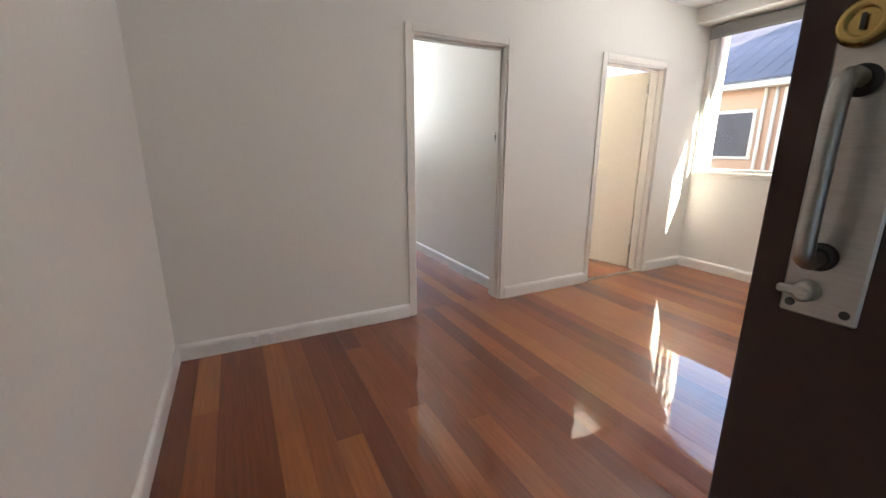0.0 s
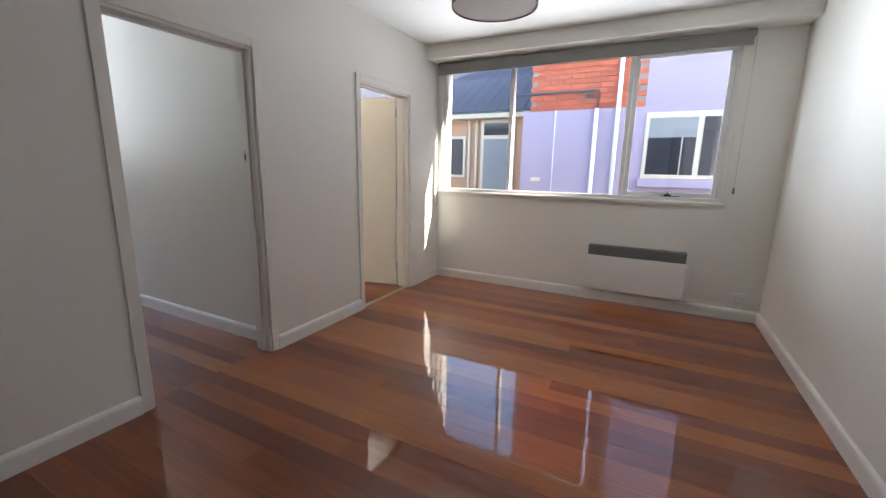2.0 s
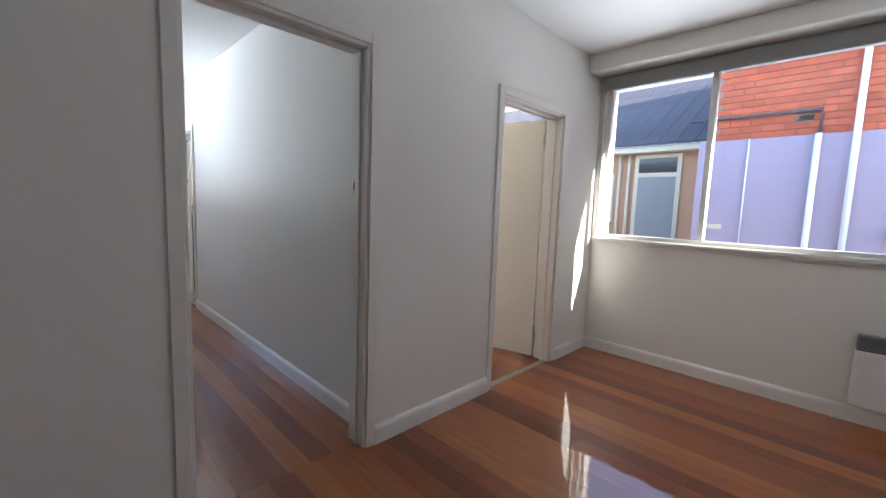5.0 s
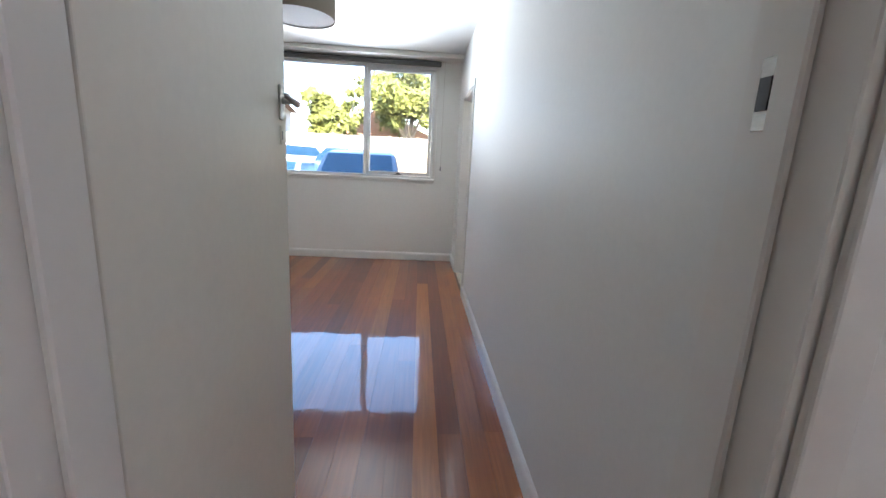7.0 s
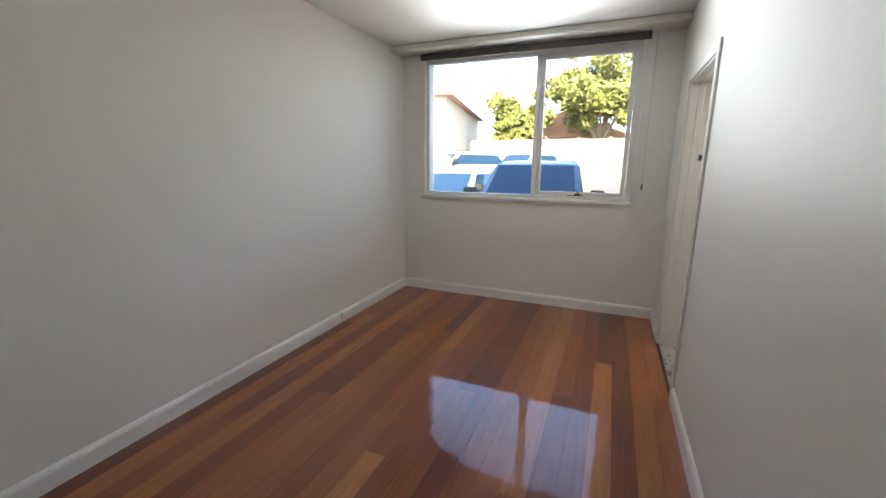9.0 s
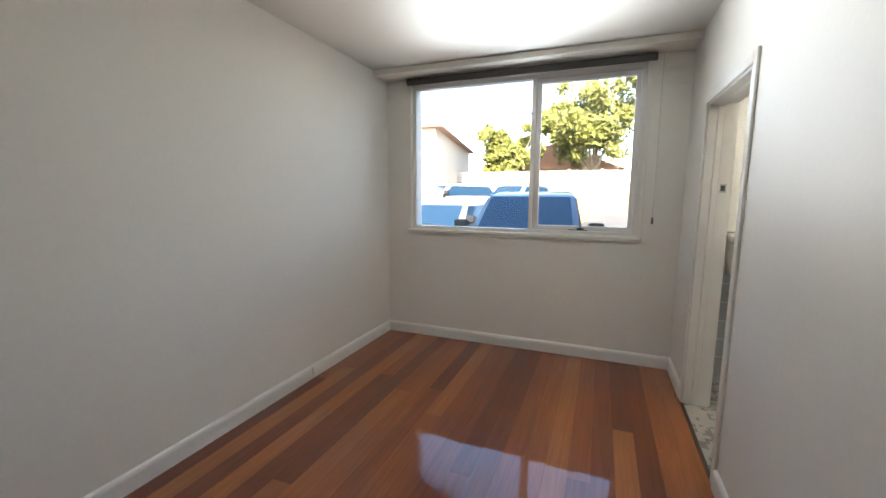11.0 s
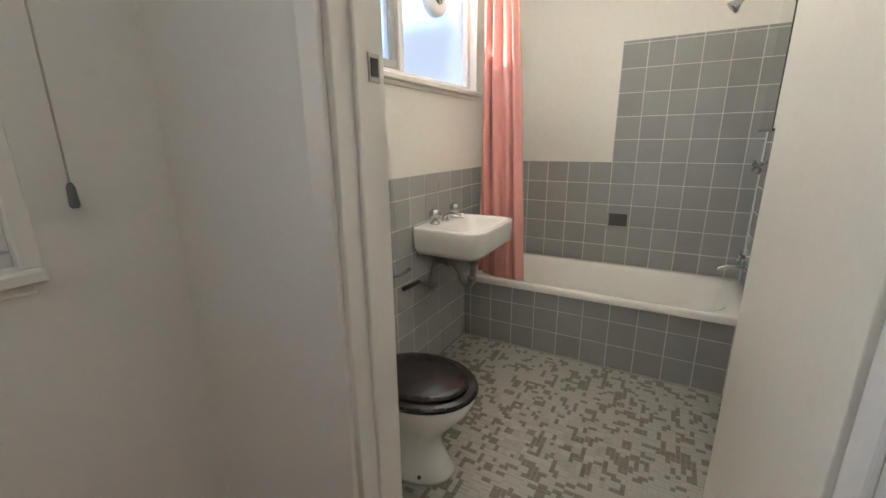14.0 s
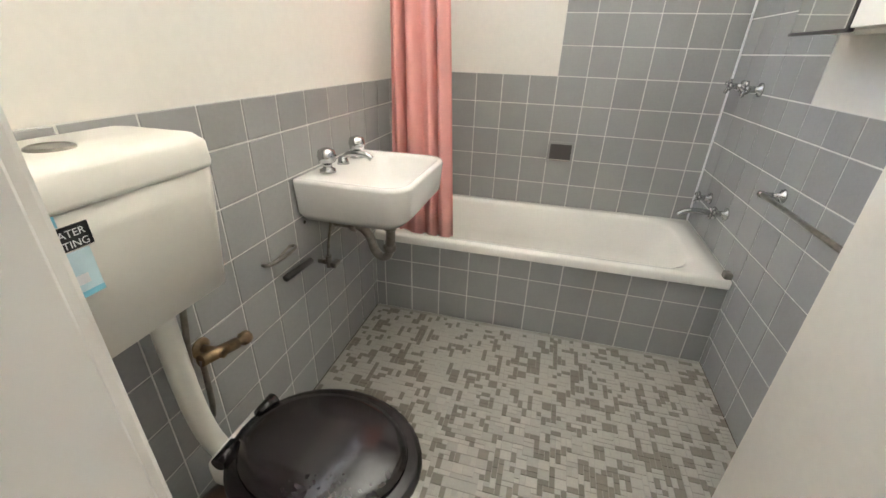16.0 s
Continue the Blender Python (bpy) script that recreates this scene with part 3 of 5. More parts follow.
def blind_cord(top, z0, out):
    root = thing("blind_cord", "thin blind cord with a small weight, hanging beside the window", "cord", (top[0], top[1], z0))
    q = Vector(top)
    prt = [part("cord", tube(B(), [q, q + Vector((out[0] * 0.01, out[1] * 0.01, (z0 - top[2]) * 0.5)), Vector((top[0], top[1], z0 + 0.05))], 0.0022, 6), M_TRELLIS),
           part("weight", lathe(B(), (top[0], top[1], z0 + 0.055), (0, 0, -1), [(0, 0.004), (0.01, 0.008), (0.05, 0.010), (0.055, 0.006)], 12), M_GREYVENT)]
    return place(root, prt)


blind_cord((4.845, -0.16, 2.46), 1.14, (-1, 0))
blind_cord((2.25, 7.80, 2.55), 1.22, (0, -1))


# ---------------- pendant lamps ----------------
def pendant(x, y, zb, label):
    root = thing("pendant_lamp", label, "lamp", (x, y, H), "pendant lamps")
    prt = [part("ceiling_rose", lathe(B(), (x, y, H), (0, 0, -1), [(0, 0.048), (0.03, 0.046), (0.06, 0.034), (0.075, 0.012)], 24), M_WHITE, None, "white plastic ceiling rose"),
           part("flex", cyl(B(), (x, y, H - 0.07), (x, y, zb + 0.20), 0.003, n=8), M_TRELLIS)]
    r, h = 0.185, 0.205
    bm = B()
    rr = [ring(bm, (x, y, zb + z), (0, 0, 1), q, 48) for z, q in ((0, r), (h, r), (h, r - 0.004), (0, r - 0.004))]
    for a, b in zip(rr, rr[1:] + rr[:1]):
        for i in range(48):
            bm.faces.new((a[i], a[(i + 1) % 48], b[(i + 1) % 48], b[i])).smooth = False
    prt.append(part("shade", bm, M_SHADE, None, "taupe fabric drum shade"))
    prt.append(part("diffuser", cyl(B(), (x, y, zb + 0.004), (x, y, zb + 0.008), r - 0.006, n=48), M_DIFF, None, "white diffuser disc"))
    bm = cyl(B(), (x, y, zb + 0.13), (x, y, zb + 0.21), 0.018)
    for k in range(3):
        a = k * 2.094
        cyl(bm, (x, y, zb + 0.198), (x + (r - 0.005) * math.cos(a), y + (r - 0.005) * math.sin(a), zb + 0.198), 0.002, n=6)
    prt.append(part("lamp_holder", bm, M_WHITE))
    return place(root, prt)


pendant(2.335, 1.155, 2.005, "taupe fabric drum pendant lamp in the living room")
pendant(1.30, 4.87, 2.03, "taupe fabric drum pendant lamp in the bedroom")

# ---------------- heater and socket ----------------
ht = thing("panel_heater", "white enamel panel heater with a grey grille, on the wall", "heater", (4.86, 0.55, 0.13))
prt = [part("body", box(B(), (4.775, 0.115, 0.135), (4.852, 0.985, 0.485), 0.008, 2), M_HEATER),
       part("back_plate", box(B(), (4.852, 0.16, 0.16), (4.869, 0.94, 0.56)), M_GREYVENT),
       part("grille", box(B(), (4.787, 0.118, 0.485), (4.852, 0.982, 0.588), 0.006), M_GREYVENT, None, "grey slotted air grille")]
for k in range(5):
    prt.append(part("slat", box(B(), (4.780, 0.125, 0.495 + k * 0.018), (4.789, 0.975, 0.506 + k * 0.018), 0.002), M_GREYVENT))
prt.append(part("switch_cheek", box(B(), (4.785, 0.085, 0.16), (4.85, 0.115, 0.46), 0.012, 2), M_HEATER))
prt.append(part("cord", tube(B(), arc([(4.84, 0.09, 0.30), (4.845, 0.055, 0.36), (4.85, 0.045, 0.28), (4.85, 0.08, 0.16), (4.848, 0.10, 0.125)]), 0.004, 8), M_WHITE))
prt.append(part("foot_pipe", tube(B(), [(4.86, 1.02, 0.03), (4.82, 1.02, 0.03), (4.815, 1.05, 0.012)], 0.008, 8), M_WHITE))
place(ht, prt)
so = thing("power_socket", "white double power socket on the wall", "socket", (4.868, -0.325, 0.215))
prt = [part("plate", box(B(), (4.858, -0.385, 0.178), (4.8695, -0.268, 0.252), 0.003), M_WHITE)]
for y in (-0.355, -0.298):
    prt.append(part("switch", box(B(), (4.853, y - 0.007, 0.232), (4.859, y + 0.007, 0.244), 0.001), M_WHITE))
    bm = B()
    for dy in (-0.008, 0.008):
        box(bm, (4.8573, y + dy - 0.0015, 0.205), (4.8585, y + dy + 0.0015, 0.215))
    prt.append(part("slots", bm, M_DARKMETAL))
place(so, prt)
for x0 in (0.42, 0.52):
    sk = thing("skirting_socket", "small white outlet on the skirting", "socket", (x0, 2.76, 0.05))
    place(sk, [part("plate", box(B(), (x0, 2.752, 0.03), (x0 + 0.035, 2.7615, 0.082), 0.003), M_WHITE)])
bs = thing("skirting_socket", "small white outlet on the bedroom skirting", "socket", (-0.185, 6.6, 0.05))
place(bs, [part("plate", box(B(), (-0.1865, 6.55, 0.03), (-0.172, 6.66, 0.098), 0.003), M_SKIRT)])


# louvred plaster vent high on the bedroom's window wall
av = thing("wall_vent", "white painted louvred air vent high on the wall", "vent", (2.345, 7.829, 2.38))
prt = [part("plate", box(B(), (2.255, 7.824, 2.30), (2.435, 7.8305, 2.47), 0.002), M_WALL)]
for k in range(6):
    prt.append(part("louvre", box(B(), (2.268, 7.814, 2.315 + k * 0.025), (2.422, 7.825, 2.325 + k * 0.025), 0.002), M_WALL))
place(av, prt)


# ---------------- bathroom ----------------
YN, YS, XF, XB, T = 7.863, 6.199, 5.012, 4.287, 0.152
# bath tub: a rim with a sunk basin, behind a tiled front
tub = thing("bathtub", "white enamelled bathtub behind a grey tiled front", "bathtub", (4.65, 7.03, 0))


def tub_ring(bm, x0, x1, y0, y1, z, r, n=8):
    out = []
    for cx, cy, a0 in ((x1 - r, y1 - r, 0), (x0 + r, y1 - r, 90), (x0 + r, y0 + r, 180), (x1 - r, y0 + r, 270)):
        for k in range(n):
            a = radians(a0 + 90 * k / (n - 1))
            out.append(bm.verts.new((cx + r * math.cos(a), cy + r * math.sin(a), z)))
    return out


bm = B()
x0, x1, y0, y1 = XB - 0.012, XF - 0.001, YS + 0.001, YN - 0.001
rings = [tub_ring(bm, x0, x1, y0, y1, 0.415, 0.008), tub_ring(bm, x0, x1, y0, y1, 0.448, 0.008), tub_ring(bm, x0 + 0.008, x1 - 0.004, y0 + 0.004, y1 - 0.004, 0.458, 0.012),
         tub_ring(bm, x0 + 0.055, x1 - 0.05, y0 + 0.10, y1 - 0.07, 0.454, 0.16), tub_ring(bm, x0 + 0.070, x1 - 0.065, y0 + 0.125, y1 - 0.09, 0.440, 0.17),
         tub_ring(bm, x0 + 0.10, x1 - 0.09, y0 + 0.17, y1 - 0.15, 0.25, 0.17), tub_ring(bm, x0 + 0.15, x1 - 0.14, y0 + 0.24, y1 - 0.26, 0.12, 0.15), tub_ring(bm, x0 + 0.24, x1 - 0.22, y0 + 0.35, y1 - 0.40, 0.10, 0.10)]
loft(bm, rings, cap0=False)
ps = [part("tub", bm, M_ENAMEL, None, "", True)]
ps.append(part("plinth", box(B(), (XB + 0.008, YS + 0.002, 0.0), (XB + 0.05, YN - 0.002, 0.414)), M_GROUT))
place(tub, ps)
clip = thing("bath_corner_clip", "small grey metal clip at the bath corner", "clip", (4.30, 6.21, 0.458))
place(clip, [part("clip", box(B(), (4.283, 6.201, 0.455), (4.325, 6.235, 0.487), 0.008, 2), M_OLDCHROME)])

# basin
bas = thing("wash_basin", "white porcelain wall basin with chrome taps", "basin", (3.95, YN, 0.75))


def basin_ring(bm, x0, x1, y0, y1, z, rf, rb=0.012, n=7):
    out = []
    for cx, cy, a0, r in ((x1 - rb, y1 - rb, 0, rb), (x0 + rb, y1 - rb, 90, rb), (x0 + rf, y0 + rf, 180, rf), (x1 - rf, y0 + rf, 270, rf)):
        for k in range(n):
            a = radians(a0 + 90 * k / (n - 1))
            out.append(bm.verts.new((cx + r * math.cos(a), cy + r * math.sin(a), z)))
    return out


bx0, bx1, by0, by1, bz = 3.655, 4.175, 7.455, YN - 0.001, 0.905
bm = B()
rings = [basin_ring(bm, bx0 + 0.13, bx1 - 0.13, by0 + 0.12, by1, bz - 0.175, 0.06), basin_ring(bm, bx0 + 0.05, bx1 - 0.05, by0 + 0.05, by1, bz - 0.160, 0.07), basin_ring(bm, bx0 + 0.010, bx1 - 0.010, by0 + 0.010, by1, bz - 0.12, 0.075),
         basin_ring(bm, bx0, bx1, by0, by1, bz - 0.012, 0.08), basin_ring(bm, bx0 + 0.004, bx1 - 0.004, by0 + 0.004, by1, bz, 0.08),
         basin_ring(bm, bx0 + 0.022, bx1 - 0.022, by0 + 0.022, by1 - 0.004, bz + 0.001, 0.07), basin_ring(bm, bx0 + 0.032, bx1 - 0.032, by0 + 0.032, by1 - 0.11, bz - 0.012, 0.08, 0.05),
         basin_ring(bm, bx0 + 0.06, bx1 - 0.06, by0 + 0.06, by1 - 0.13, bz - 0.09, 0.09, 0.06), basin_ring(bm, bx0 + 0.14, bx1 - 0.14, by0 + 0.12, by1 - 0.17, bz - 0.125, 0.05, 0.04)]
loft(bm, rings)
ps = [part("bowl", bm, M_PORCELAIN, None, "", True)]
for x in (3.79, 4.03):
    ps.append(part("tap", lathe(B(), (x, 7.80, bz), (0, 0, 1), [(0, 0.030), (0.010, 0.028), (0.014, 0.017), (0.032, 0.017), (0.036, 0.029), (0.058, 0.034), (0.078, 0.028), (0.086, 0.010)], 16), M_CHROME, None, "round chrome tap head"))
bm = lathe(B(), (3.915, 7.805, bz), (0, 0, 1), [(0, 0.024), (0.01, 0.020), (0.028, 0.015)], 14)
tube(bm, arc([(3.915, 7.805, bz + 0.02), (3.915, 7.77, bz + 0.042), (3.915, 7.71, bz + 0.042), (3.915, 7.685, bz + 0.028)]), 0.011)
ps.append(part("spout", bm, M_CHROME, None, "chrome spout"))
ps.append(part("waste", lathe(B(), (3.955, 7.60, bz - 0.1255), (0, 0, 1), [(0, 0.026), (0.003, 0.026), (0.003, 0.016), (0.001, 0.015)]), M_CHROME))
place(bas, ps)
trap = thing("basin_trap", "tarnished chrome P-trap beneath the basin", "pipe", (3.885, 7.66, 0.52))
bm = tube(B(), arc([(3.870, 7.60, 0.735), (3.870, 7.60, 0.62), (3.872, 7.612, 0.560), (3.880, 7.645, 0.540), (3.888, 7.68, 0.565), (3.892, 7.70, 0.62), (3.895, 7.74, 0.655), (3.897, 7.80, 0.66), (3.897, YN, 0.66)], 6), 0.019, 14)
ps = [part("pipe", bm, M_OLDCHROME)]
for p, d in (((3.870, 7.60, 0.70), (0, 0, -1)), ((3.871, 7.605, 0.605), (0, 0, -1)), ((3.895, 7.755, 0.657), (0, 1, 0))):
    ps.append(part("nut", lathe(B(), p, d, [(0, 0.022), (0.002, 0.027), (0.026, 0.027), (0.03, 0.022)], 8), M_OLDCHROME))
ps.append(part("wall_flange", lathe(B(), (3.897, YN, 0.66), (0, -1, 0), [(0, 0.036), (0.004, 0.034), (0.008, 0.02)]), M_OLDCHROME))
place(trap, ps)
for x, z in ((3.76, 0.545),):
    v = thing("stop_valve", "tarnished brass stop valve with a thin riser", "valve", (x, YN, z))
    bm = cyl(B(), (x, YN, z), (x, YN - 0.06, z), 0.010)
    cyl(bm, (x, YN - 0.045, z - 0.02), (x, YN - 0.045, z + 0.03), 0.012)
    ps = [part("valve_body", bm, M_OLDCHROME), part("riser", tube(B(), arc([(x, YN - 0.045, z + 0.03), (x + 0.01, YN - 0.05, z + 0.10), (x + 0.04, YN - 0.06, z + 0.20)]), 0.006, 8), M_OLDCHROME),
          part("valve_handle", box(B(), (x - 0.022, YN - 0.085, z - 0.012), (x + 0.022, YN - 0.06, z + 0.012), 0.006, 2), M_OLDCHROME)]
    place(v, ps)

# remains of a roll holder on the wall
rh = thing("roll_holder", "broken metal toilet-roll holder on the tiles", "holder", (3.55, YN, 0.64))
ps = [part("loop", tube(B(), arc([(3.45, YN, 0.685), (3.452, YN - 0.03, 0.69), (3.52, YN - 0.045, 0.695), (3.59, YN - 0.03, 0.69), (3.592, YN, 0.685), (3.52, YN - 0.004, 0.672), (3.452, YN - 0.004, 0.68)]), 0.006, 8), M_OLDCHROME),
      part("bar", lathe(B(), (3.53, YN - 0.012, 0.592), (1, 0, -0.05), [(0, 0.008), (0.004, 0.012), (0.16, 0.012), (0.164, 0.008)], 12), M_DARKMETAL, None, "dark roller bar")]
place(rh, ps)
part_hole = thing("wall_plug", "small dark hole in the tiles", "hole", (3.70, YN, 0.73))
place(part_hole, [part("plug", lathe(B(), (3.70, YN + 0.001, 0.735), (0, -1, 0), [(0, 0.007), (0.003, 0.006)], 10), M_DARKMETAL)])

# toilet
tx = 3.09
wc = thing("toilet", "white porcelain toilet with a black plastic seat", "toilet", (tx, 7.5, 0))


def oval(bm, cx, cy, rx, ryf, ryb, z, n=36, tilt=0.0):
    out = []
    for i in range(n):
        a = 2 * math.pi * i / n
        s = math.sin(a)
        y = (ryb if s > 0 else ryf) * s
        out.append(bm.verts.new((cx + rx * math.cos(a), cy + y, z + tilt * y)))
    return out


bm = B()
loft(bm, [oval(bm, tx, 7.50, 0.115, 0.175, 0.155, 0.0), oval(bm, tx, 7.50, 0.118, 0.178, 0.155, 0.02), oval(bm, tx, 7.505, 0.10, 0.15, 0.14, 0.07), oval(bm, tx, 7.51, 0.085, 0.125, 0.13, 0.16), oval(bm, tx, 7.50, 0.105, 0.16, 0.145, 0.23),
          oval(bm, tx, 7.47, 0.155, 0.215, 0.185, 0.33), oval(bm, tx, 7.46, 0.172, 0.228, 0.225, 0.38), oval(bm, tx, 7.46, 0.172, 0.228, 0.235, 0.395), oval(bm, tx, 7.46, 0.13, 0.18, 0.15, 0.395), oval(bm, tx, 7.47, 0.09, 0.12, 0.10, 0.26)])
ps = [part("pan", bm, M_PORCELAIN, None, "white porcelain pan", True)]
ps.append(part("back_shelf", box(B(), (tx - 0.095, 7.63, 0.31), (tx + 0.095, 7.745, 0.396), 0.02, 3), M_PORCELAIN, None, "", True))
bm = B()
loft(bm, [oval(bm, tx, 7.475, 0.193, 0.245, 0.225, 0.402), oval(bm, tx, 7.475, 0.200, 0.252, 0.232, 0.410), oval(bm, tx, 7.475, 0.198, 0.250, 0.230, 0.421), oval(bm, tx, 7.475, 0.186, 0.238, 0.22, 0.427)])
st = part("seat", bm, M_BLACK, None, "glossy black plastic seat", True)
bm = B()
loft(bm, [oval(bm, tx, 7.47, 0.155, 0.205, 0.205, 0.427), oval(bm, tx, 7.47, 0.163, 0.212, 0.212, 0.433), oval(bm, tx, 7.47, 0.160, 0.210, 0.210, 0.443), oval(bm, tx, 7.47, 0.14, 0.185, 0.18, 0.451), oval(bm, tx, 7.47, 0.05, 0.07, 0.07, 0.456)])
ld = part("lid", bm, M_BLACK, None, "glossy black plastic lid", True)
ps += [st, ld]
for dx in (-0.075, 0.075):
    bm = cyl(B(), (tx + dx - 0.03, 7.685, 0.425), (tx + dx + 0.03, 7.685, 0.425), 0.018)
    cyl(bm, (tx + dx, 7.69, 0.39), (tx + dx, 7.69, 0.425), 0.016)
    ps.append(part("seat_hinge", bm, M_BLACK))
for a, b in ((0.09, 7.42), (-0.09, 7.42)):
    ps.append(part("floor_bolt", lathe(B(), (tx + a * 1.1, b, 0.04), (a, 0, 0.03), [(0, 0.009), (0.004, 0.008), (0.006, 0.003)], 10), M_DARKMETAL))
place(wc, ps)
soil = thing("waste_pipe", "brown waste pipe collar behind the toilet", "pipe", (tx - 0.06, 7.68, 0.2))
place(soil, [part("collar", tube(B(), arc([(tx - 0.02, 7.64, 0.20), (tx - 0.07, 7.70, 0.24), (tx - 0.10, 7.74, 0.22), (tx - 0.11, 7.76, 0.10), (tx - 0.11, 7.76, 0.0)]), 0.052, 16), M_BROWN)])

cis = thing("toilet_cistern", "ivory plastic cistern with a push button, on the wall", "cistern", (tx, 7.77, 0.84))
cx0, cx1, cy0, cy1 = 2.775, 3.165, 7.655, YN - 0.001


def soft_ring(bm, x0, x1, y0, y1, z, r, n=5):
    return basin_ring(bm, x0, x1, y0, y1, z, r, 0.008, n)


bm = B()
loft(bm, [soft_ring(bm, cx0 + 0.035, cx1 - 0.035, cy0 + 0.03, cy1, 0.842, 0.03), soft_ring(bm, cx0 + 0.025, cx1 - 0.025, cy0 + 0.016, cy1, 0.85, 0.035), soft_ring(bm, cx0 + 0.008, cx1 - 0.008, cy0 + 0.006, cy1, 1.05, 0.04), soft_ring(bm, cx0 + 0.006, cx1 - 0.006, cy0 + 0.005, cy1, 1.098, 0.04)])
ps = [part("tank", bm, M_PLASTIC, None, "", True)]
bm = B()
loft(bm, [soft_ring(bm, cx0 + 0.002, cx1 - 0.002, cy0 + 0.001, cy1, 1.100, 0.045), soft_ring(bm, cx0, cx1, cy0, cy1, 1.108, 0.045), soft_ring(bm, cx0 + 0.002, cx1 - 0.002, cy0 + 0.002, cy1, 1.145, 0.045), soft_ring(bm, cx0 + 0.012, cx1 - 0.012, cy0 + 0.014, cy1 - 0.002, 1.158, 0.045), soft_ring(bm, cx0 + 0.04, cx1 - 0.04, cy0 + 0.045, cy1 - 0.01, 1.163, 0.03)])
lid = part("lid", bm, M_PLASTIC, None, "", True)
ps.append(lid)
bt = part("push_button", lathe(B(), (2.95, 7.755, 1.161), (0, 0, 1), [(0, 0.032), (0.005, 0.031), (0.007, 0.027), (0.005, 0.024)], 24), M_OLDCHROME, None, "metal push button")
ps.append(bt)
lab = part("sticker", box(B(), (2.84, 7.6555, 0.975), (2.89, 7.6575, 1.045)), M_LABELLIGHT, None, "pale blue water rating sticker")
ps.append(lab)
place(cis, ps)
inv = Matrix.Translation(-Vector((tx, 7.77, 0.84)))
for nm, a, b, m in (("band", (2.834, 7.6545, 1.048), (2.898, 7.6572, 1.082), M_LABELBLACK), ("bar", (2.85, 7.6548, 0.975), (2.89, 7.6553, 0.984), M_LABELBLUE),
                    ("patch", (2.85, 7.6548, 0.995), (2.875, 7.6553, 1.010), M_WHITE), ("crest", (2.838, 7.6545, 1.084), (2.862, 7.6572, 1.10), M_LABELBLUE)):
    o = part(nm, box(B(), a, b), m)
    o.parent = lab
for row, word in enumerate(("WATER", "RATING")):
    cu = bpy.data.curves.new("word", "FONT")
    cu.body = word
    cu.size = 0.0150
    cu.extrude = 0.0002
    cu.align_x = "CENTER"
    tmp = bpy.data.objects.new("word", cu)
    scene.collection.objects.link(tmp)
    me = bpy.data.meshes.new_from_object(tmp.evaluated_get(bpy.context.evaluated_depsgraph_get()))
    bpy.data.objects.remove(tmp)
    me.materials.append(M_WHITE)
    o = new("lettering", me)
    o.parent = lab
    o.matrix_basis = pose(2.866, 7.6540, 1.0665 - row * 0.0155, 90, 0, 0)
fl = thing("flush_pipe", "thick white plastic flush pipe below the cistern", "pipe", (3.0, 7.77, 0.6))
ps = [part("pipe", tube(B(), arc([(3.035, 7.775, 0.842), (3.035, 7.775, 0.70), (3.037, 7.772, 0.56), (3.045, 7.768, 0.45), (3.055, 7.76, 0.385), (3.058, 7.735, 0.355), (3.06, 7.70, 0.35)], 6), 0.026, 16), M_PLASTIC, None, "", True),
      part("nut", lathe(B(), (3.035, 7.775, 0.842), (0, 0, -1), [(0, 0.040), (0.03, 0.040), (0.035, 0.03)], 12), M_PLASTIC)]
place(fl, ps)
cv = thing("cistern_valve", "aged brass cistern stop valve with a braided hose", "valve", (3.2, YN, 0.52))
bm = cyl(B(), (3.170, YN, 0.580), (3.170, YN - 0.075, 0.580), 0.012)
lathe(bm, (3.170, YN, 0.580), (0, -1, 0), [(0, 0.030), (0.005, 0.028), (0.010, 0.014)])
cyl(bm, (3.120, YN - 0.05, 0.590), (3.230, YN - 0.06, 0.565), 0.016)
lathe(bm, (3.220, YN - 0.06, 0.567), (1, 0, -0.22), [(0, 0.010), (0.03, 0.010), (0.034, 0.020), (0.052, 0.020), (0.056, 0.012)], 10)
ps = [part("valve_body", bm, M_OLDBRASS), part("hose", tube(B(), arc([(3.125, YN - 0.05, 0.590), (3.110, YN - 0.06, 0.46), (3.090, YN - 0.065, 0.42), (3.070, YN - 0.06, 0.47), (3.085, YN - 0.06, 0.62), (3.100, YN - 0.07, 0.76), (3.100, YN - 0.075, 0.845)], 6), 0.008, 10), M_OLDCHROME, None, "braided flexible hose")]
place(cv, ps)

# soap dish let into the tiles
sd = thing("soap_dish", "recessed metal soap dish in the tiles", "soap dish", (XF, 6.975, 0.78))
bm = B()
fx = XF - 0.006
for a, b in (((fx, 6.900, 0.722), (XF, 7.050, 0.737)), ((fx, 6.900, 0.833), (XF, 7.050, 0.848)), ((fx, 6.900, 0.737), (XF, 6.914, 0.833)), ((fx, 7.036, 0.737), (XF, 7.050, 0.833))):
    box(bm, a, b, 0.002)
# No real hollow: a flat dark panel stands for the shade inside the dish.
ps = [part("rim", bm, M_TILE), part("recess", box(B(), (XF - 0.003, 6.914, 0.737), (XF - 0.0008, 7.036, 0.833)), M_DARKBLIND, None, "flat dark panel painted as recess shade")]
ps.append(part("lip", box(B(), (XF - 0.016, 6.914, 0.737), (XF - 0.003, 7.036, 0.745), 0.003), M_OLDCHROME))
place(sd, ps)


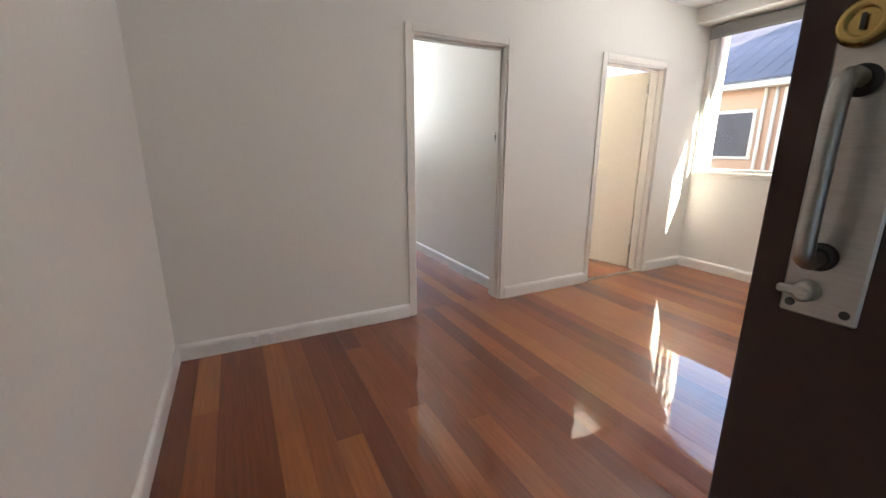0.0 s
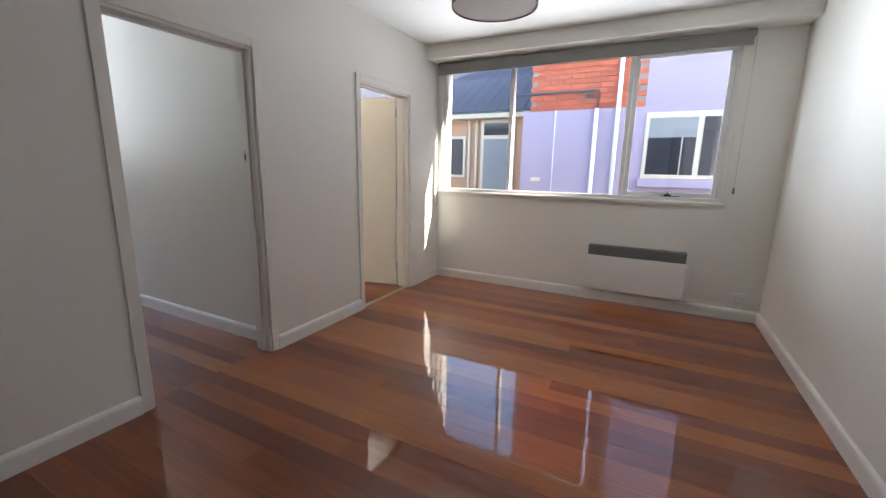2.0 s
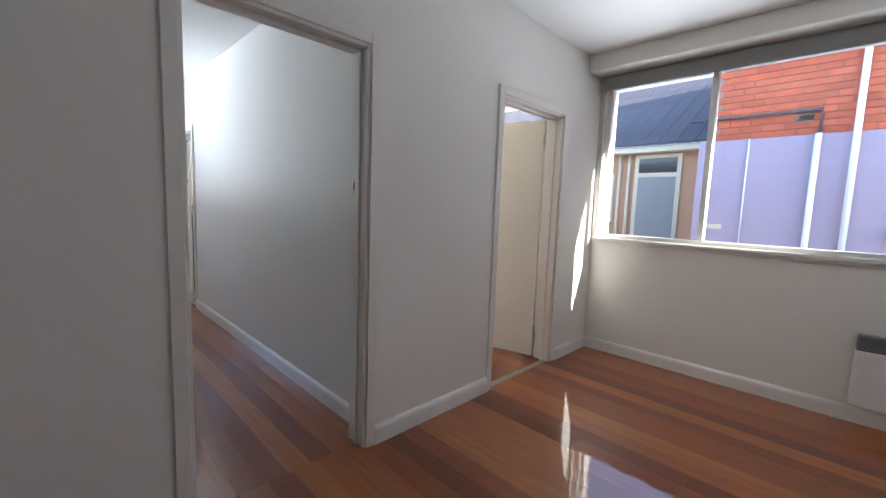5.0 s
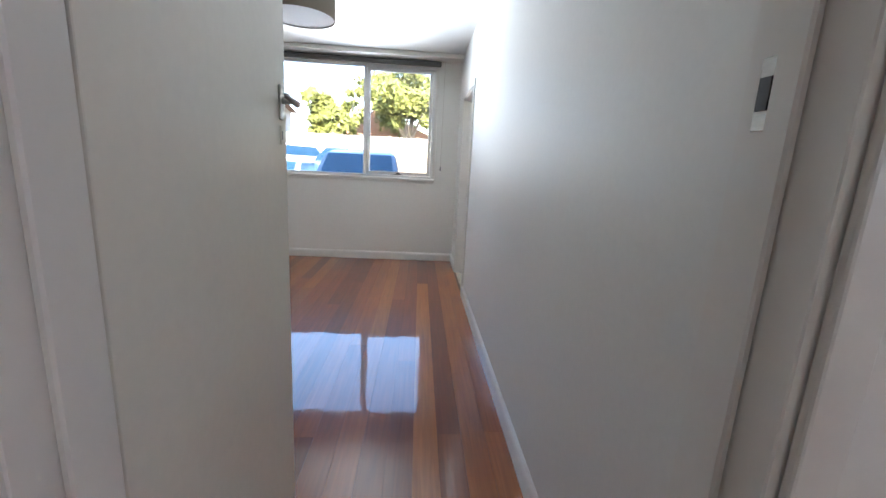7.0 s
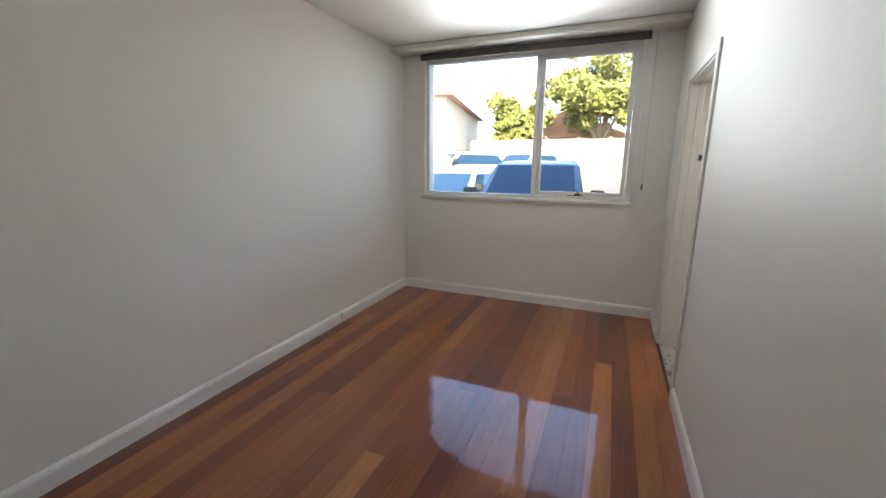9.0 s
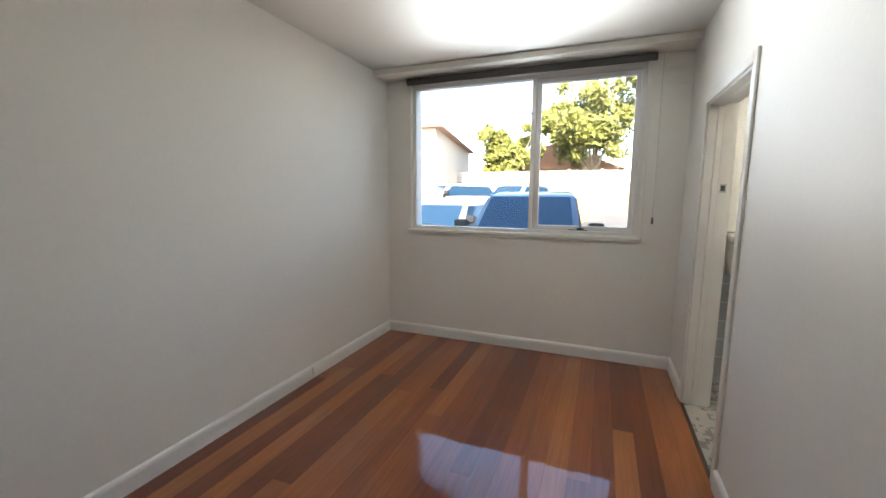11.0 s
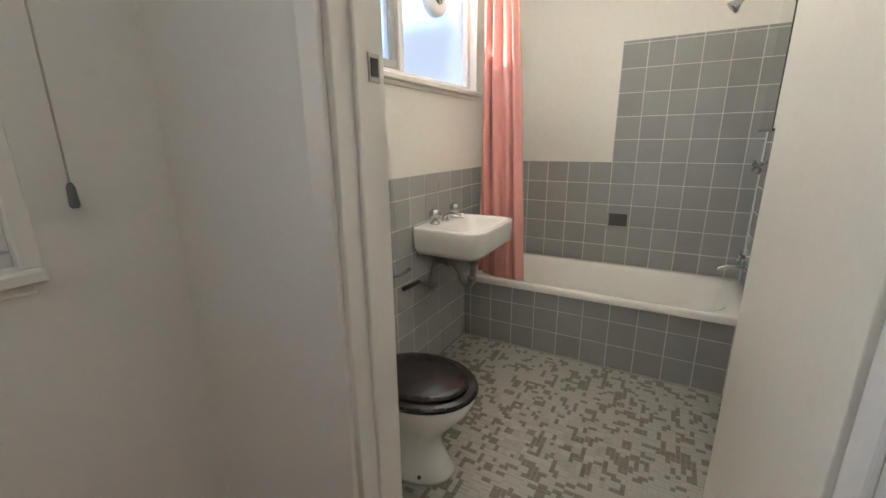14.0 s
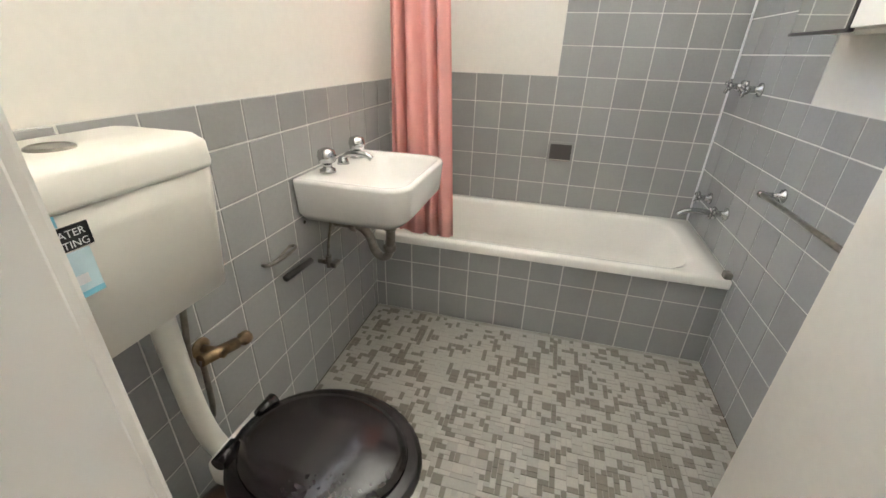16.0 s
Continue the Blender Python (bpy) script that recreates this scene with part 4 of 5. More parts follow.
# taps on the wall over the bath
def wall_tap(x, z, group, label):
    t = thing("wall_tap", label, "tap", (x, YS, z), group)
    bm = lathe(B(), (x, YS, z), (0, 1, 0), [(0, 0.030), (0.006, 0.028), (0.012, 0.014), (0.045, 0.013), (0.05, 0.020), (0.058, 0.020), (0.062, 0.012)], 16)
    ps = [part("spindle", bm, M_CHROME)]
    bm = B()
    for k in range(4):
        a = k * math.pi / 2 + 0.4
        lathe(bm, (x, YS + 0.058, z), (math.cos(a), 0.1, math.sin(a)), [(0, 0.007), (0.022, 0.006), (0.026, 0.009), (0.034, 0.007)], 8)
    ps.append(part("cross_handle", bm, M_CHROME))
    return place(t, ps)


for x, z in ((4.86, 1.195), (4.66, 1.195)):
    wall_tap(x, z, "shower taps", "chrome cross-handled shower tap on grey tiles")
for x, z in ((4.80, 0.66), (4.56, 0.66)):
    wall_tap(x, z, "bath taps", "chrome cross-handled bath tap on grey tiles")
sp = thing("bath_spout", "chrome bath spout on the wall", "tap", (4.68, YS, 0.62))
bm = lathe(B(), (4.68, YS, 0.62), (0, 1, 0), [(0, 0.030), (0.006, 0.028), (0.012, 0.016)], 16)
tube(bm, arc([(4.68, YS + 0.01, 0.62), (4.68, YS + 0.08, 0.625), (4.68, YS + 0.14, 0.615), (4.68, YS + 0.165, 0.595)]), 0.013)
place(sp, [part("spout", bm, M_CHROME)])
sa = thing("shower", "chrome shower arm with a small rose", "shower", (4.66, YS, 2.03))
bm = tube(B(), arc([(4.66, YS, 2.03), (4.66, YS + 0.10, 2.06), (4.66, YS + 0.20, 2.07), (4.66, YS + 0.27, 2.04)]), 0.010)
ps = [part("arm", bm, M_CHROME), part("rose", lathe(B(), (4.66, YS + 0.26, 2.045), (0, 0.75, -0.66), [(0, 0.012), (0.02, 0.016), (0.05, 0.034), (0.06, 0.034), (0.061, 0.02)], 18), M_CHROME)]
place(sa, ps)
tr = thing("towel_rail", "chrome towel rail on grey tiles", "towel rail", (4.0, YS, 0.87))
ps = [part("rail", cyl(B(), (3.40, YS + 0.07, 0.872), (4.19, YS + 0.07, 0.872), 0.009, n=12), M_OLDCHROME)]
for x in (4.18, 3.41):
    ps.append(part("bracket", lathe(B(), (x, YS, 0.872), (0, 1, 0), [(0, 0.026), (0.006, 0.024), (0.012, 0.010), (0.06, 0.009), (0.066, 0.013), (0.078, 0.012), (0.082, 0.006)], 14), M_CHROME))
place(tr, ps)
mc = thing("mirror_cabinet", "cream bathroom cabinet with a mirror door, on the wall", "cabinet", (3.87, YS, 1.38))
ps = [part("body", box(B(), (3.56, YS - 0.004, 1.385), (4.19, 6.345, 2.04), 0.003), M_PLASTIC),
      part("mirror_door", box(B(), (3.90, 6.347, 1.388), (4.188, 6.357, 2.038)), M_MIRROR, None, "mirror door"),
      part("plain_door", box(B(), (3.562, 6.347, 1.388), (3.888, 6.358, 2.038), 0.002), M_PLASTIC),
      part("bottom_strip", box(B(), (3.895, 6.345, 1.379), (4.192, 6.361, 1.388), 0.001), M_DARKMETAL, None, "dark metal edge strip"),
      part("edge_strip", box(B(), (3.888, 6.346, 1.38), (3.900, 6.361, 2.04), 0.001), M_DARKMETAL, None, "dark metal edge strip")]
place(mc, ps)
# shower rail and curtain
rl = thing("curtain_rail", "thin chrome shower curtain rail", "rail", (4.37, 7.03, 2.26))
ps = [part("rail", cyl(B(), (4.37, YS, 2.26), (4.37, YN, 2.26), 0.010, n=12), M_CHROME)]
for y, s in ((YS, 1), (YN, -1)):
    ps.append(part("flange", lathe(B(), (4.37, y, 2.26), (0, s, 0), [(0, 0.026), (0.006, 0.024), (0.014, 0.013)], 14), M_CHROME))
place(rl, ps)
cu = thing("shower_curtain", "bunched pink fabric shower curtain hanging into the bath", "curtain", (4.38, 7.62, 0.42))
bm = B()
nu, nz = 120, 14
grid = []
for j in range(nz + 1):
    w = j / nz
    z = 2.235 - w * (2.235 - 0.425)
    row = []
    for i in range(nu + 1):
        u = i / nu
        wide = 0.20 + 0.125 * w ** 0.8
        y = 7.795 - 0.02 * (1 - w) - u * wide + 0.006 * math.sin(23 * u + 2 * w)
        amp = 0.030 + 0.008 * math.sin(5 * u + 1)
        x = 4.374 + 0.012 * w + amp * math.sin(2 * math.pi * 4.3 * u + 0.5 * math.sin(3 * w) + 0.7 * math.sin(7 * u)) + 0.009 * math.sin(31 * u + 3 * w)
        row.append(bm.verts.new((x, y, z)))
    grid.append(row)
for j in range(nz):
    for i in range(nu):
        bm.faces.new((grid[j][i], grid[j][i + 1], grid[j + 1][i + 1], grid[j + 1][i])).smooth = True
cloth = part("cloth", bm, M_CURTAIN)
sol = cloth.modifiers.new("thickness", "SOLIDIFY")
sol.thickness = 0.0016
ps = [cloth]
for k in range(7):
    y = 7.775 - k * 0.03
    bm = B()
    tube(bm, [(4.37 + 0.021 * math.sin(a), y, 2.252 + 0.021 * math.cos(a)) for a in [2 * math.pi * q / 16 for q in range(17)]], 0.0022, 6)
    ps.append(part("ring", bm, M_CHROME))
place(cu, ps)
# round vent in the window
vf = thing("window_fan", "round white plastic vent in the bathroom window", "vent", (4.02, 7.87, 2.13))
ps = [part("cowl", lathe(B(), (4.02, 7.935, 2.13), (0, -1, 0), [(0, 0.115), (0.03, 0.115), (0.05, 0.10), (0.055, 0.075), (0.045, 0.06)], 32), M_WHITE),
      part("hub", lathe(B(), (4.02, 7.90, 2.13), (0, -1, 0), [(0, 0.06), (0.01, 0.055), (0.018, 0.03), (0.02, 0.005)], 24), M_GREYVENT)]
for k in range(8):
    a = k * math.pi / 4
    ps.append(part("vane", box(B(), (4.02 + 0.045 * math.cos(a) - 0.006, 7.878, 2.13 + 0.045 * math.sin(a) - 0.006), (4.02 + 0.045 * math.cos(a) + 0.006, 7.884, 2.13 + 0.045 * math.sin(a) + 0.006)), M_WHITE))
place(vf, ps)
# threshold strips
structure("trim_bath_threshold", box(B(), (2.45, 6.40, -0.02), (2.472, 7.225, 0.003), 0.001), M_UNDER, "dark timber threshold strip", "threshold")
structure("trim_kitchen_threshold", box(B(), (3.45, 2.79, -0.02), (4.217, 2.84, 0.004), 0.001), M_STEEL, "worn metal threshold strip", "threshold")

# ---------------- outside ----------------
bm = B()
prof = [(-60, -0.2), (8.08, -0.2), (12, -0.16), (16, 0.2), (22, 0.62), (40, 0.8), (400, 0.8)]
rowsv = [[bm.verts.new((x, y, z)) for x in (-400, -0.7, 5.2, 5.6, 400)] for y, z in prof]
rowsv.insert(0, [bm.verts.new((x, -400, -0.2)) for x in (-400, -0.7, 5.2, 5.6, 400)])
for a, b in zip(rowsv, rowsv[1:]):
    for i in range(4):
        bm.faces.new((a[i], a[i + 1], b[i + 1], b[i]))
structure("ground", bm, M_ASPHALT, "pale sunlit asphalt car park", "ground")

# neighbouring house across the side passage
NX = 8.2
nb = thing("neighbour_house", "lavender rendered house with red brick upper wall", "house", (9.5, 0, -0.2))
ps = [part("wall", box(B(), (NX, -8, -0.2), (NX + 4, 2.76, 2.36)), M_LAVENDER, None, "lavender rendered wall"),
      part("upper_wall", box(B(), (NX + 0.012, 0.72, 2.36), (NX + 4, 2.62, 5.2)), M_MORTAR, None, "red brick upper wall"),
      part("upper_wall", box(B(), (NX + 0.004, -8, 2.36), (NX + 4, 0.72, 5.2)), M_LAVENDER, None, "lavender rendered upper wall"),
      part("parapet", box(B(), (NX - 0.05, -8, 5.2), (NX + 4, 2.66, 5.35)), M_LAVENDER)]
wr = part("window", box(B(), (NX - 0.03, -0.44, 1.20), (NX + 0.05, 0.68, 2.26), 0.01), M_CREAMFRAME, None, "cream-framed window")
ps.append(wr)
for y0, y1 in ((0.14, 0.62), (-0.06, 0.12), (-0.38, -0.14)):
    ps.append(part("pane", box(B(), (NX - 0.036, y0, 1.27), (NX - 0.028, y1, 2.17)), M_NIGHTGLASS))
ps.append(part("window_blind", box(B(), (NX - 0.040, -0.06, 1.86), (NX - 0.0365, 0.62, 2.17)), M_BLIND))
ps.append(part("sill", box(B(), (NX - 0.12, -0.5, 1.06), (NX, 0.72, 1.20), 0.01), M_LAVENDER))
ps.append(part("downpipe", cyl(B(), (NX - 0.05, 1.46, -0.2), (NX - 0.05, 1.46, 2.36), 0.035), M_WHITE, None, "white downpipe"))
ps.append(part("downpipe", cyl(B(), (NX - 0.05, 1.12, -0.2), (NX - 0.05, 1.12, 5.2), 0.035), M_WHITE, None, "white downpipe"))
ps.append(part("conduit", tube(B(), [(NX - 0.03, 2.9, 2.66), (NX - 0.03, 1.45, 2.66), (NX - 0.03, 1.45, 2.36)], 0.02, 8), M_ROOFTILE, None, "dark conduit"))
ps.append(part("thin_pipe", cyl(B(), (NX - 0.015, 2.16, 0.9), (NX - 0.015, 2.16, 2.36), 0.010, n=8), M_WHITE))
ps.append(part("vent", box(B(), (NX - 0.02, 2.38, 1.10), (NX, 2.55, 1.17), 0.004), M_CREAMFRAME, None, "small yellow wall vent"))
ps.append(part("air_brick", box(B(), (NX - 0.004, 1.52, 2.52), (NX + 0.02, 1.70, 2.64)), M_MORTAR))
place(nb, ps)
hb = thing("rear_house", "apricot rendered house with a dark tiled roof", "house", (10.5, 6, -0.2))
ps = [part("wall", box(B(), (9.5, 2.77, -0.2), (14, 14, 2.46)), M_APRICOT),
      part("eave", box(B(), (9.25, 2.77, 2.42), (9.6, 14, 2.52), 0.01), M_CREAMFRAME)]
wd = part("window", box(B(), (9.46, 3.30, 0.7), (9.52, 4.12, 2.40), 0.01), M_CREAMFRAME, None, "cream-framed door and highlight")
ps.append(wd)
ps.append(part("pane", box(B(), (9.452, 3.38, 2.06), (9.462, 4.04, 2.33)), M_NIGHTGLASS))
ps.append(part("pane", box(B(), (9.452, 3.38, 0.8), (9.462, 4.04, 1.98)), M_BLIND))
ps.append(part("window", box(B(), (9.46, 4.50, 1.1), (9.52, 5.4, 2.05), 0.01), M_CREAMFRAME))
ps.append(part("pane", box(B(), (9.452, 4.56, 1.16), (9.462, 5.34, 1.99)), M_NIGHTGLASS))
for y in (4.22, 4.40):
    ps.append(part("downpipe", cyl(B(), (9.45, y, -0.2), (9.45, y, 2.42), 0.03), M_CREAMFRAME))
roof = part("roof", box(B(), (9.3, 2.77, 2.52), (9.32, 14, 2.54)), M_ROOFTILE)
ps.append(roof)
place(hb, ps)
for i in range(12):
    bm = B()
    for j in range(38):
        y = 2.78 + j * 0.30
        x, z = 9.22 + i * 0.30, 2.53 + i * 0.17
        v = [(x, y, z), (x + 0.34, y, z + 0.19), (x + 0.34, y + 0.29, z + 0.19), (x, y + 0.29, z)]
        lo = [bm.verts.new(p) for p in v]
        hi = [bm.verts.new((p[0] - 0.02, p[1], p[2] + 0.035)) for p in v]
        bm.faces.new(hi)
        bm.faces.new(lo[::-1])
        for k in range(4):
            bm.faces.new((lo[k], lo[(k + 1) % 4], hi[(k + 1) % 4], hi[k]))
    o = part("tile_course", bm, M_ROOFTILE, roof)


def car(name, label, at, turn, paint, length=4.3, width=1.80, height=1.62, suv=True):
    """A parked car; its nose looks along -y before the turn."""
    root = thing(name, label, "car", at)
    root.rotation_euler = (0, 0, radians(turn))
    w = width / 2
    hood = 0.98 if suv else 0.82
    a, b = (-0.27 * length, 0.45 * length) if suv else (-0.18 * length, 0.36 * length)
    bm = B()

    def sect(y, half, z0, z1, r=0.10):
        pts = []
        for x, z in ((-half + 0.03, z0), (-half, z0 + 0.15), (-half, z1 - r), (-half + 0.05, z1 - 0.03), (-half + 0.16, z1), (half - 0.16, z1), (half - 0.05, z1 - 0.03), (half, z1 - r), (half, z0 + 0.15), (half - 0.03, z0)):
            pts.append(bm.verts.new((x, y, z)))
        return pts
    L = length / 2
    loft(bm, [sect(-L, w * 0.80, 0.32, hood - 0.30), sect(-L + 0.12, w * 0.92, 0.26, hood - 0.14), sect(-L + 0.5, w * 0.98, 0.24, hood - 0.05), sect(a - 0.05, w, 0.24, hood + 0.02), sect(0.2, w, 0.24, hood + 0.04), sect(b, w, 0.24, hood + 0.03), sect(L - 0.1, w * 0.97, 0.26, hood), sect(L, w * 0.88, 0.34, hood - 0.2)])
    part("body", bm, paint, root, "", True)
    bm = B()
    top = height

    def cab(y, half, z):
        return [bm.verts.new(p) for p in ((-half, y, z), (half, y, z))]
    c = [(a - 0.02, w * 0.93, hood + 0.0), (a + 0.62, w * 0.76, top - 0.05), (a + 0.95, w * 0.73, top), (b - 0.75, w * 0.72, top), (b - 0.25, w * 0.74, top - 0.07), (b + 0.12, w * 0.90, hood + 0.0)]
    tops = [cab(*q) for q in c]
    base = [cab(y, w * 0.95, hood - 0.02) for y, _, _ in c]
    for i in range(5):
        bm.faces.new((tops[i][0], tops[i][1], tops[i + 1][1], tops[i + 1][0]))
        bm.faces.new((tops[i][0], tops[i + 1][0], base[i + 1][0], base[i][0]))
        bm.faces.new((tops[i][1], base[i][1], base[i + 1][1], tops[i + 1][1]))
        bm.faces.new((base[i][0], base[i + 1][0], base[i + 1][1], base[i][1]))
    bm.faces.new((tops[0][0], base[0][0], base[0][1], tops[0][1]))
    bm.faces.new((tops[5][0], tops[5][1], base[5][1], base[5][0]))
    bmesh.ops.recalc_face_normals(bm, faces=bm.faces)
    bmesh.ops.bevel(bm, geom=[e for e in bm.edges if min(v.co.z for v in e.verts) > hood + 0.01], offset=0.11, segments=4, profile=0.5, affect="EDGES")
    part("cabin", bm, paint, root, "", True)

    def quad(name, pts, push, mat):
        bm = B()
        q = [Vector(p) for p in pts]
        n = (q[1] - q[0]).cross(q[3] - q[0]).normalized() * push
        lo = [bm.verts.new(p + n * 0.2) for p in q]
        hi = [bm.verts.new(p + n) for p in q]
        bm.faces.new(hi)
        bm.faces.new(lo[::-1])
        for k in range(4):
            bm.faces.new((lo[k], lo[(k + 1) % 4], hi[(k + 1) % 4], hi[k]))
        return part(name, bm, mat, root)

    def on(i, s, t):
        (y0, h0, z0), (y1, h1, z1) = c[i], c[i + 1]
        return (s * (h0 + (h1 - h0) * t), y0 + (y1 - y0) * t, z0 + (z1 - z0) * t)
    quad("windscreen", (on(0, -0.90, 0.05), on(0, 0.90, 0.05), on(0, 0.90, 0.95), on(0, -0.90, 0.95)), 0.008, M_CARGLASS)
    quad("rear_window", (on(4, 0.88, 0.9), on(4, -0.88, 0.9), on(4, -0.88, 0.1), on(4, 0.88, 0.1)), -0.008, M_CARGLASS)
    for s in (-1, 1):
        zt = top - 0.09
        quad("side_window", ((s * w * 0.94, a + 0.25, hood + 0.07), (s * w * 0.94, b - 0.15, hood + 0.07), (s * w * 0.765, b - 0.42, zt), (s * w * 0.765, a + 0.72, zt)), 0.014 * s, M_CARGLASS)
        mr = part("wing_mirror", box(B(), (s * (w + 0.01), a + 0.16, hood + 0.12), (s * (w + 0.22), a + 0.28, hood + 0.28), 0.03, 2), M_TYRE, root, "dark wing mirror")
        part("mirror_arm", box(B(), (s * (w - 0.08), a + 0.18, hood + 0.0), (s * (w + 0.03), a + 0.26, hood + 0.15), 0.01), M_TYRE, mr)
        part("headlight", box(B(), (s * w * 0.55, -L + 0.02, hood - 0.34), (s * w * 0.90, -L + 0.16, hood - 0.20), 0.03, 2), M_LIGHTS, root)
        part("door_handle", box(B(), (s * (w - 0.005), 0.35, hood - 0.12), (s * (w + 0.03), 0.53, hood - 0.09), 0.01), paint, root)
        for y in (-L + 0.82, L - 0.80):
            wh = part("wheel", cyl(B(), (s * (w - 0.20), y, 0.32), (s * (w + 0.005), y, 0.32), 0.32, n=28), M_TYRE, root)
            part("rim", lathe(B(), (s * (w + 0.004), y, 0.32), (s, 0, 0), [(0, 0.21), (0.008, 0.20), (0.003, 0.15), (0.012, 0.05)], 20), M_CHROME, wh)
    part("grille", box(B(), (-w * 0.5, -L - 0.005, hood - 0.36), (w * 0.5, -L + 0.1, hood - 0.22), 0.02), M_TYRE, root)
    part("number_plate", box(B(), (-0.18, -L - 0.02, 0.42), (0.18, -L + 0.02, 0.53), 0.004), M_WHITE, root)
    part("wiper", tube(B(), [(0.25, a + 0.02, hood + 0.045), (-0.35, a + 0.05, hood + 0.075)], 0.008, 6), M_TYRE, root)
    return root


car("parked_car", "dark blue parked four-wheel-drive facing the window", (0.83, 11.0, -0.18), 0, M_CARBLUE, 4.5, 1.72, 1.69)
car("parked_car", "silver parked hatchback beside the driveway", (-1.75, 13.4, -0.10), -8, M_CARSILVER, 4.1, 1.70, 1.38, False)
car("parked_car", "white parked car at the back of the lot", (-1.3, 19.5, 0.42), -30, M_CARSILVER, 4.2, 1.72, 1.45, False)
car("parked_car", "white parked wagon at the back of the lot", (-3.6, 18.6, 0.38), -30, M_WHITE, 4.2, 1.72, 1.5)
car("parked_car", "red parked car near the timber fence", (5.9, 19.6, 0.45), 65, M_CARRED, 4.2, 1.72, 1.5)

# fence of upright palings with a pale trellis on top
fence = thing("timber_fence", "weathered timber paling fence with a pale trellis top", "fence", (5, 23, 0.6))
me = bpy.data.meshes.new("paling")
bm = box(B(), (-0.07, -0.01, 0), (0.07, 0.01, 1.45), 0.004)
bm.to_mesh(me)
bm.free()
me.materials.append(M_FENCE)
for k in range(120):
    o = new("paling", me)
    o.parent = fence
    o.location = (-10 + k * 0.148 - 5 + 5, random.uniform(-0.006, 0.006), random.uniform(-0.02, 0.02))
rail = part("rail", box(B(), (-10.1, 0.012, 1.1), (7.8, 0.05, 1.2)), M_FENCE, fence)
for k in range(6):
    part("trellis_rail", box(B(), (-10.1, -0.012, 1.50 + k * 0.085), (7.8, 0.0, 1.53 + k * 0.085)), M_TRELLIS, fence)
for k in range(14):
    part("post", box(B(), (-10.1 + k * 1.37, 0.0, 0), (-10.0 + k * 1.37, 0.08, 2.05)), M_FENCE, fence)


def tree(name, label, at, height, crown, mat, seed, limbs=6, leaves=2600, bare=0.4):
    """A tapered trunk with forked limbs and a crown of many small leaf cards."""
    rnd = random.Random(seed)
    root = thing(name, label, "tree", at)
    bm = B()
    tips = []
    th = height * bare
    cyl(bm, (0, 0, -0.1), (0.1, 0, th), 0.16, 0.11, 10)
    for k in range(limbs):
        a = 2 * math.pi * k / limbs + rnd.uniform(-0.4, 0.4)
        r = crown * rnd.uniform(0.35, 0.75)
        p = [Vector((0.08, 0, th * rnd.uniform(0.7, 1.0))), Vector((r * 0.45 * math.cos(a), r * 0.45 * math.sin(a), th + (height - th) * 0.35)), Vector((r * math.cos(a), r * math.sin(a), th + (height - th) * rnd.uniform(0.5, 0.95)))]
        d1, d2 = p[1] - p[0], p[2] - p[1]
        loft(bm, [ring(bm, p[0], d1, 0.09, 8), ring(bm, p[1], d1 + d2, 0.06, 8), ring(bm, p[2], d2, 0.02, 8)])
        tips += [p[1].lerp(p[2], 0.4), p[2]]
    part("trunk", bm, M_BARK, root, "", True)
    vs, fs = [], []
    clumps = []
    for k in range(90):
        c = rnd.choice(tips) + Vector((rnd.gauss(0, 1), rnd.gauss(0, 1), rnd.gauss(0.15, 0.8))) * crown * 0.30
        clumps.append((c, crown * rnd.uniform(0.10, 0.26)))
    for k in range(leaves):
        c, r = rnd.choice(clumps)
        d = Vector((rnd.gauss(0, 1), rnd.gauss(0, 1), rnd.gauss(0, 0.8)))
        p = c + d.normalized() * r * rnd.uniform(0.2, 1.05)
        u = Vector((rnd.gauss(0, 1), rnd.gauss(0, 1), rnd.gauss(0, 1))).normalized()
        v = u.orthogonal().normalized()
        s = rnd.uniform(0.10, 0.20)
        i = len(vs)
        vs += [p - u * s, p + v * s * 0.45, p + u * s, p - v * s * 0.45]
        fs.append((i, i + 1, i + 2, i + 3))
    me = bpy.data.meshes.new("crown")
    me.from_pydata(vs, [], fs)
    me.materials.append(mat)
    cr = new("crown", me)
    cr.parent = root
    cr["kind"] = "stuff"
    return root


tree("tree", "spreading green tree with pale bare limbs behind the fence", (1.2, 26.5, 0.7), 5.6, 2.9, M_LEAF, 3, 8, 15000, 0.35)
tree("tree", "tall dark green tree beside the car park", (5.3, 22.4, 0.6), 7.2, 1.9, M_LEAF2, 8, 8, 15000, 0.15)
tree("tree", "small green garden tree behind the cars", (-2.6, 24.5, 0.7), 3.8, 1.6, M_LEAF, 5, 6, 6000, 0.3)


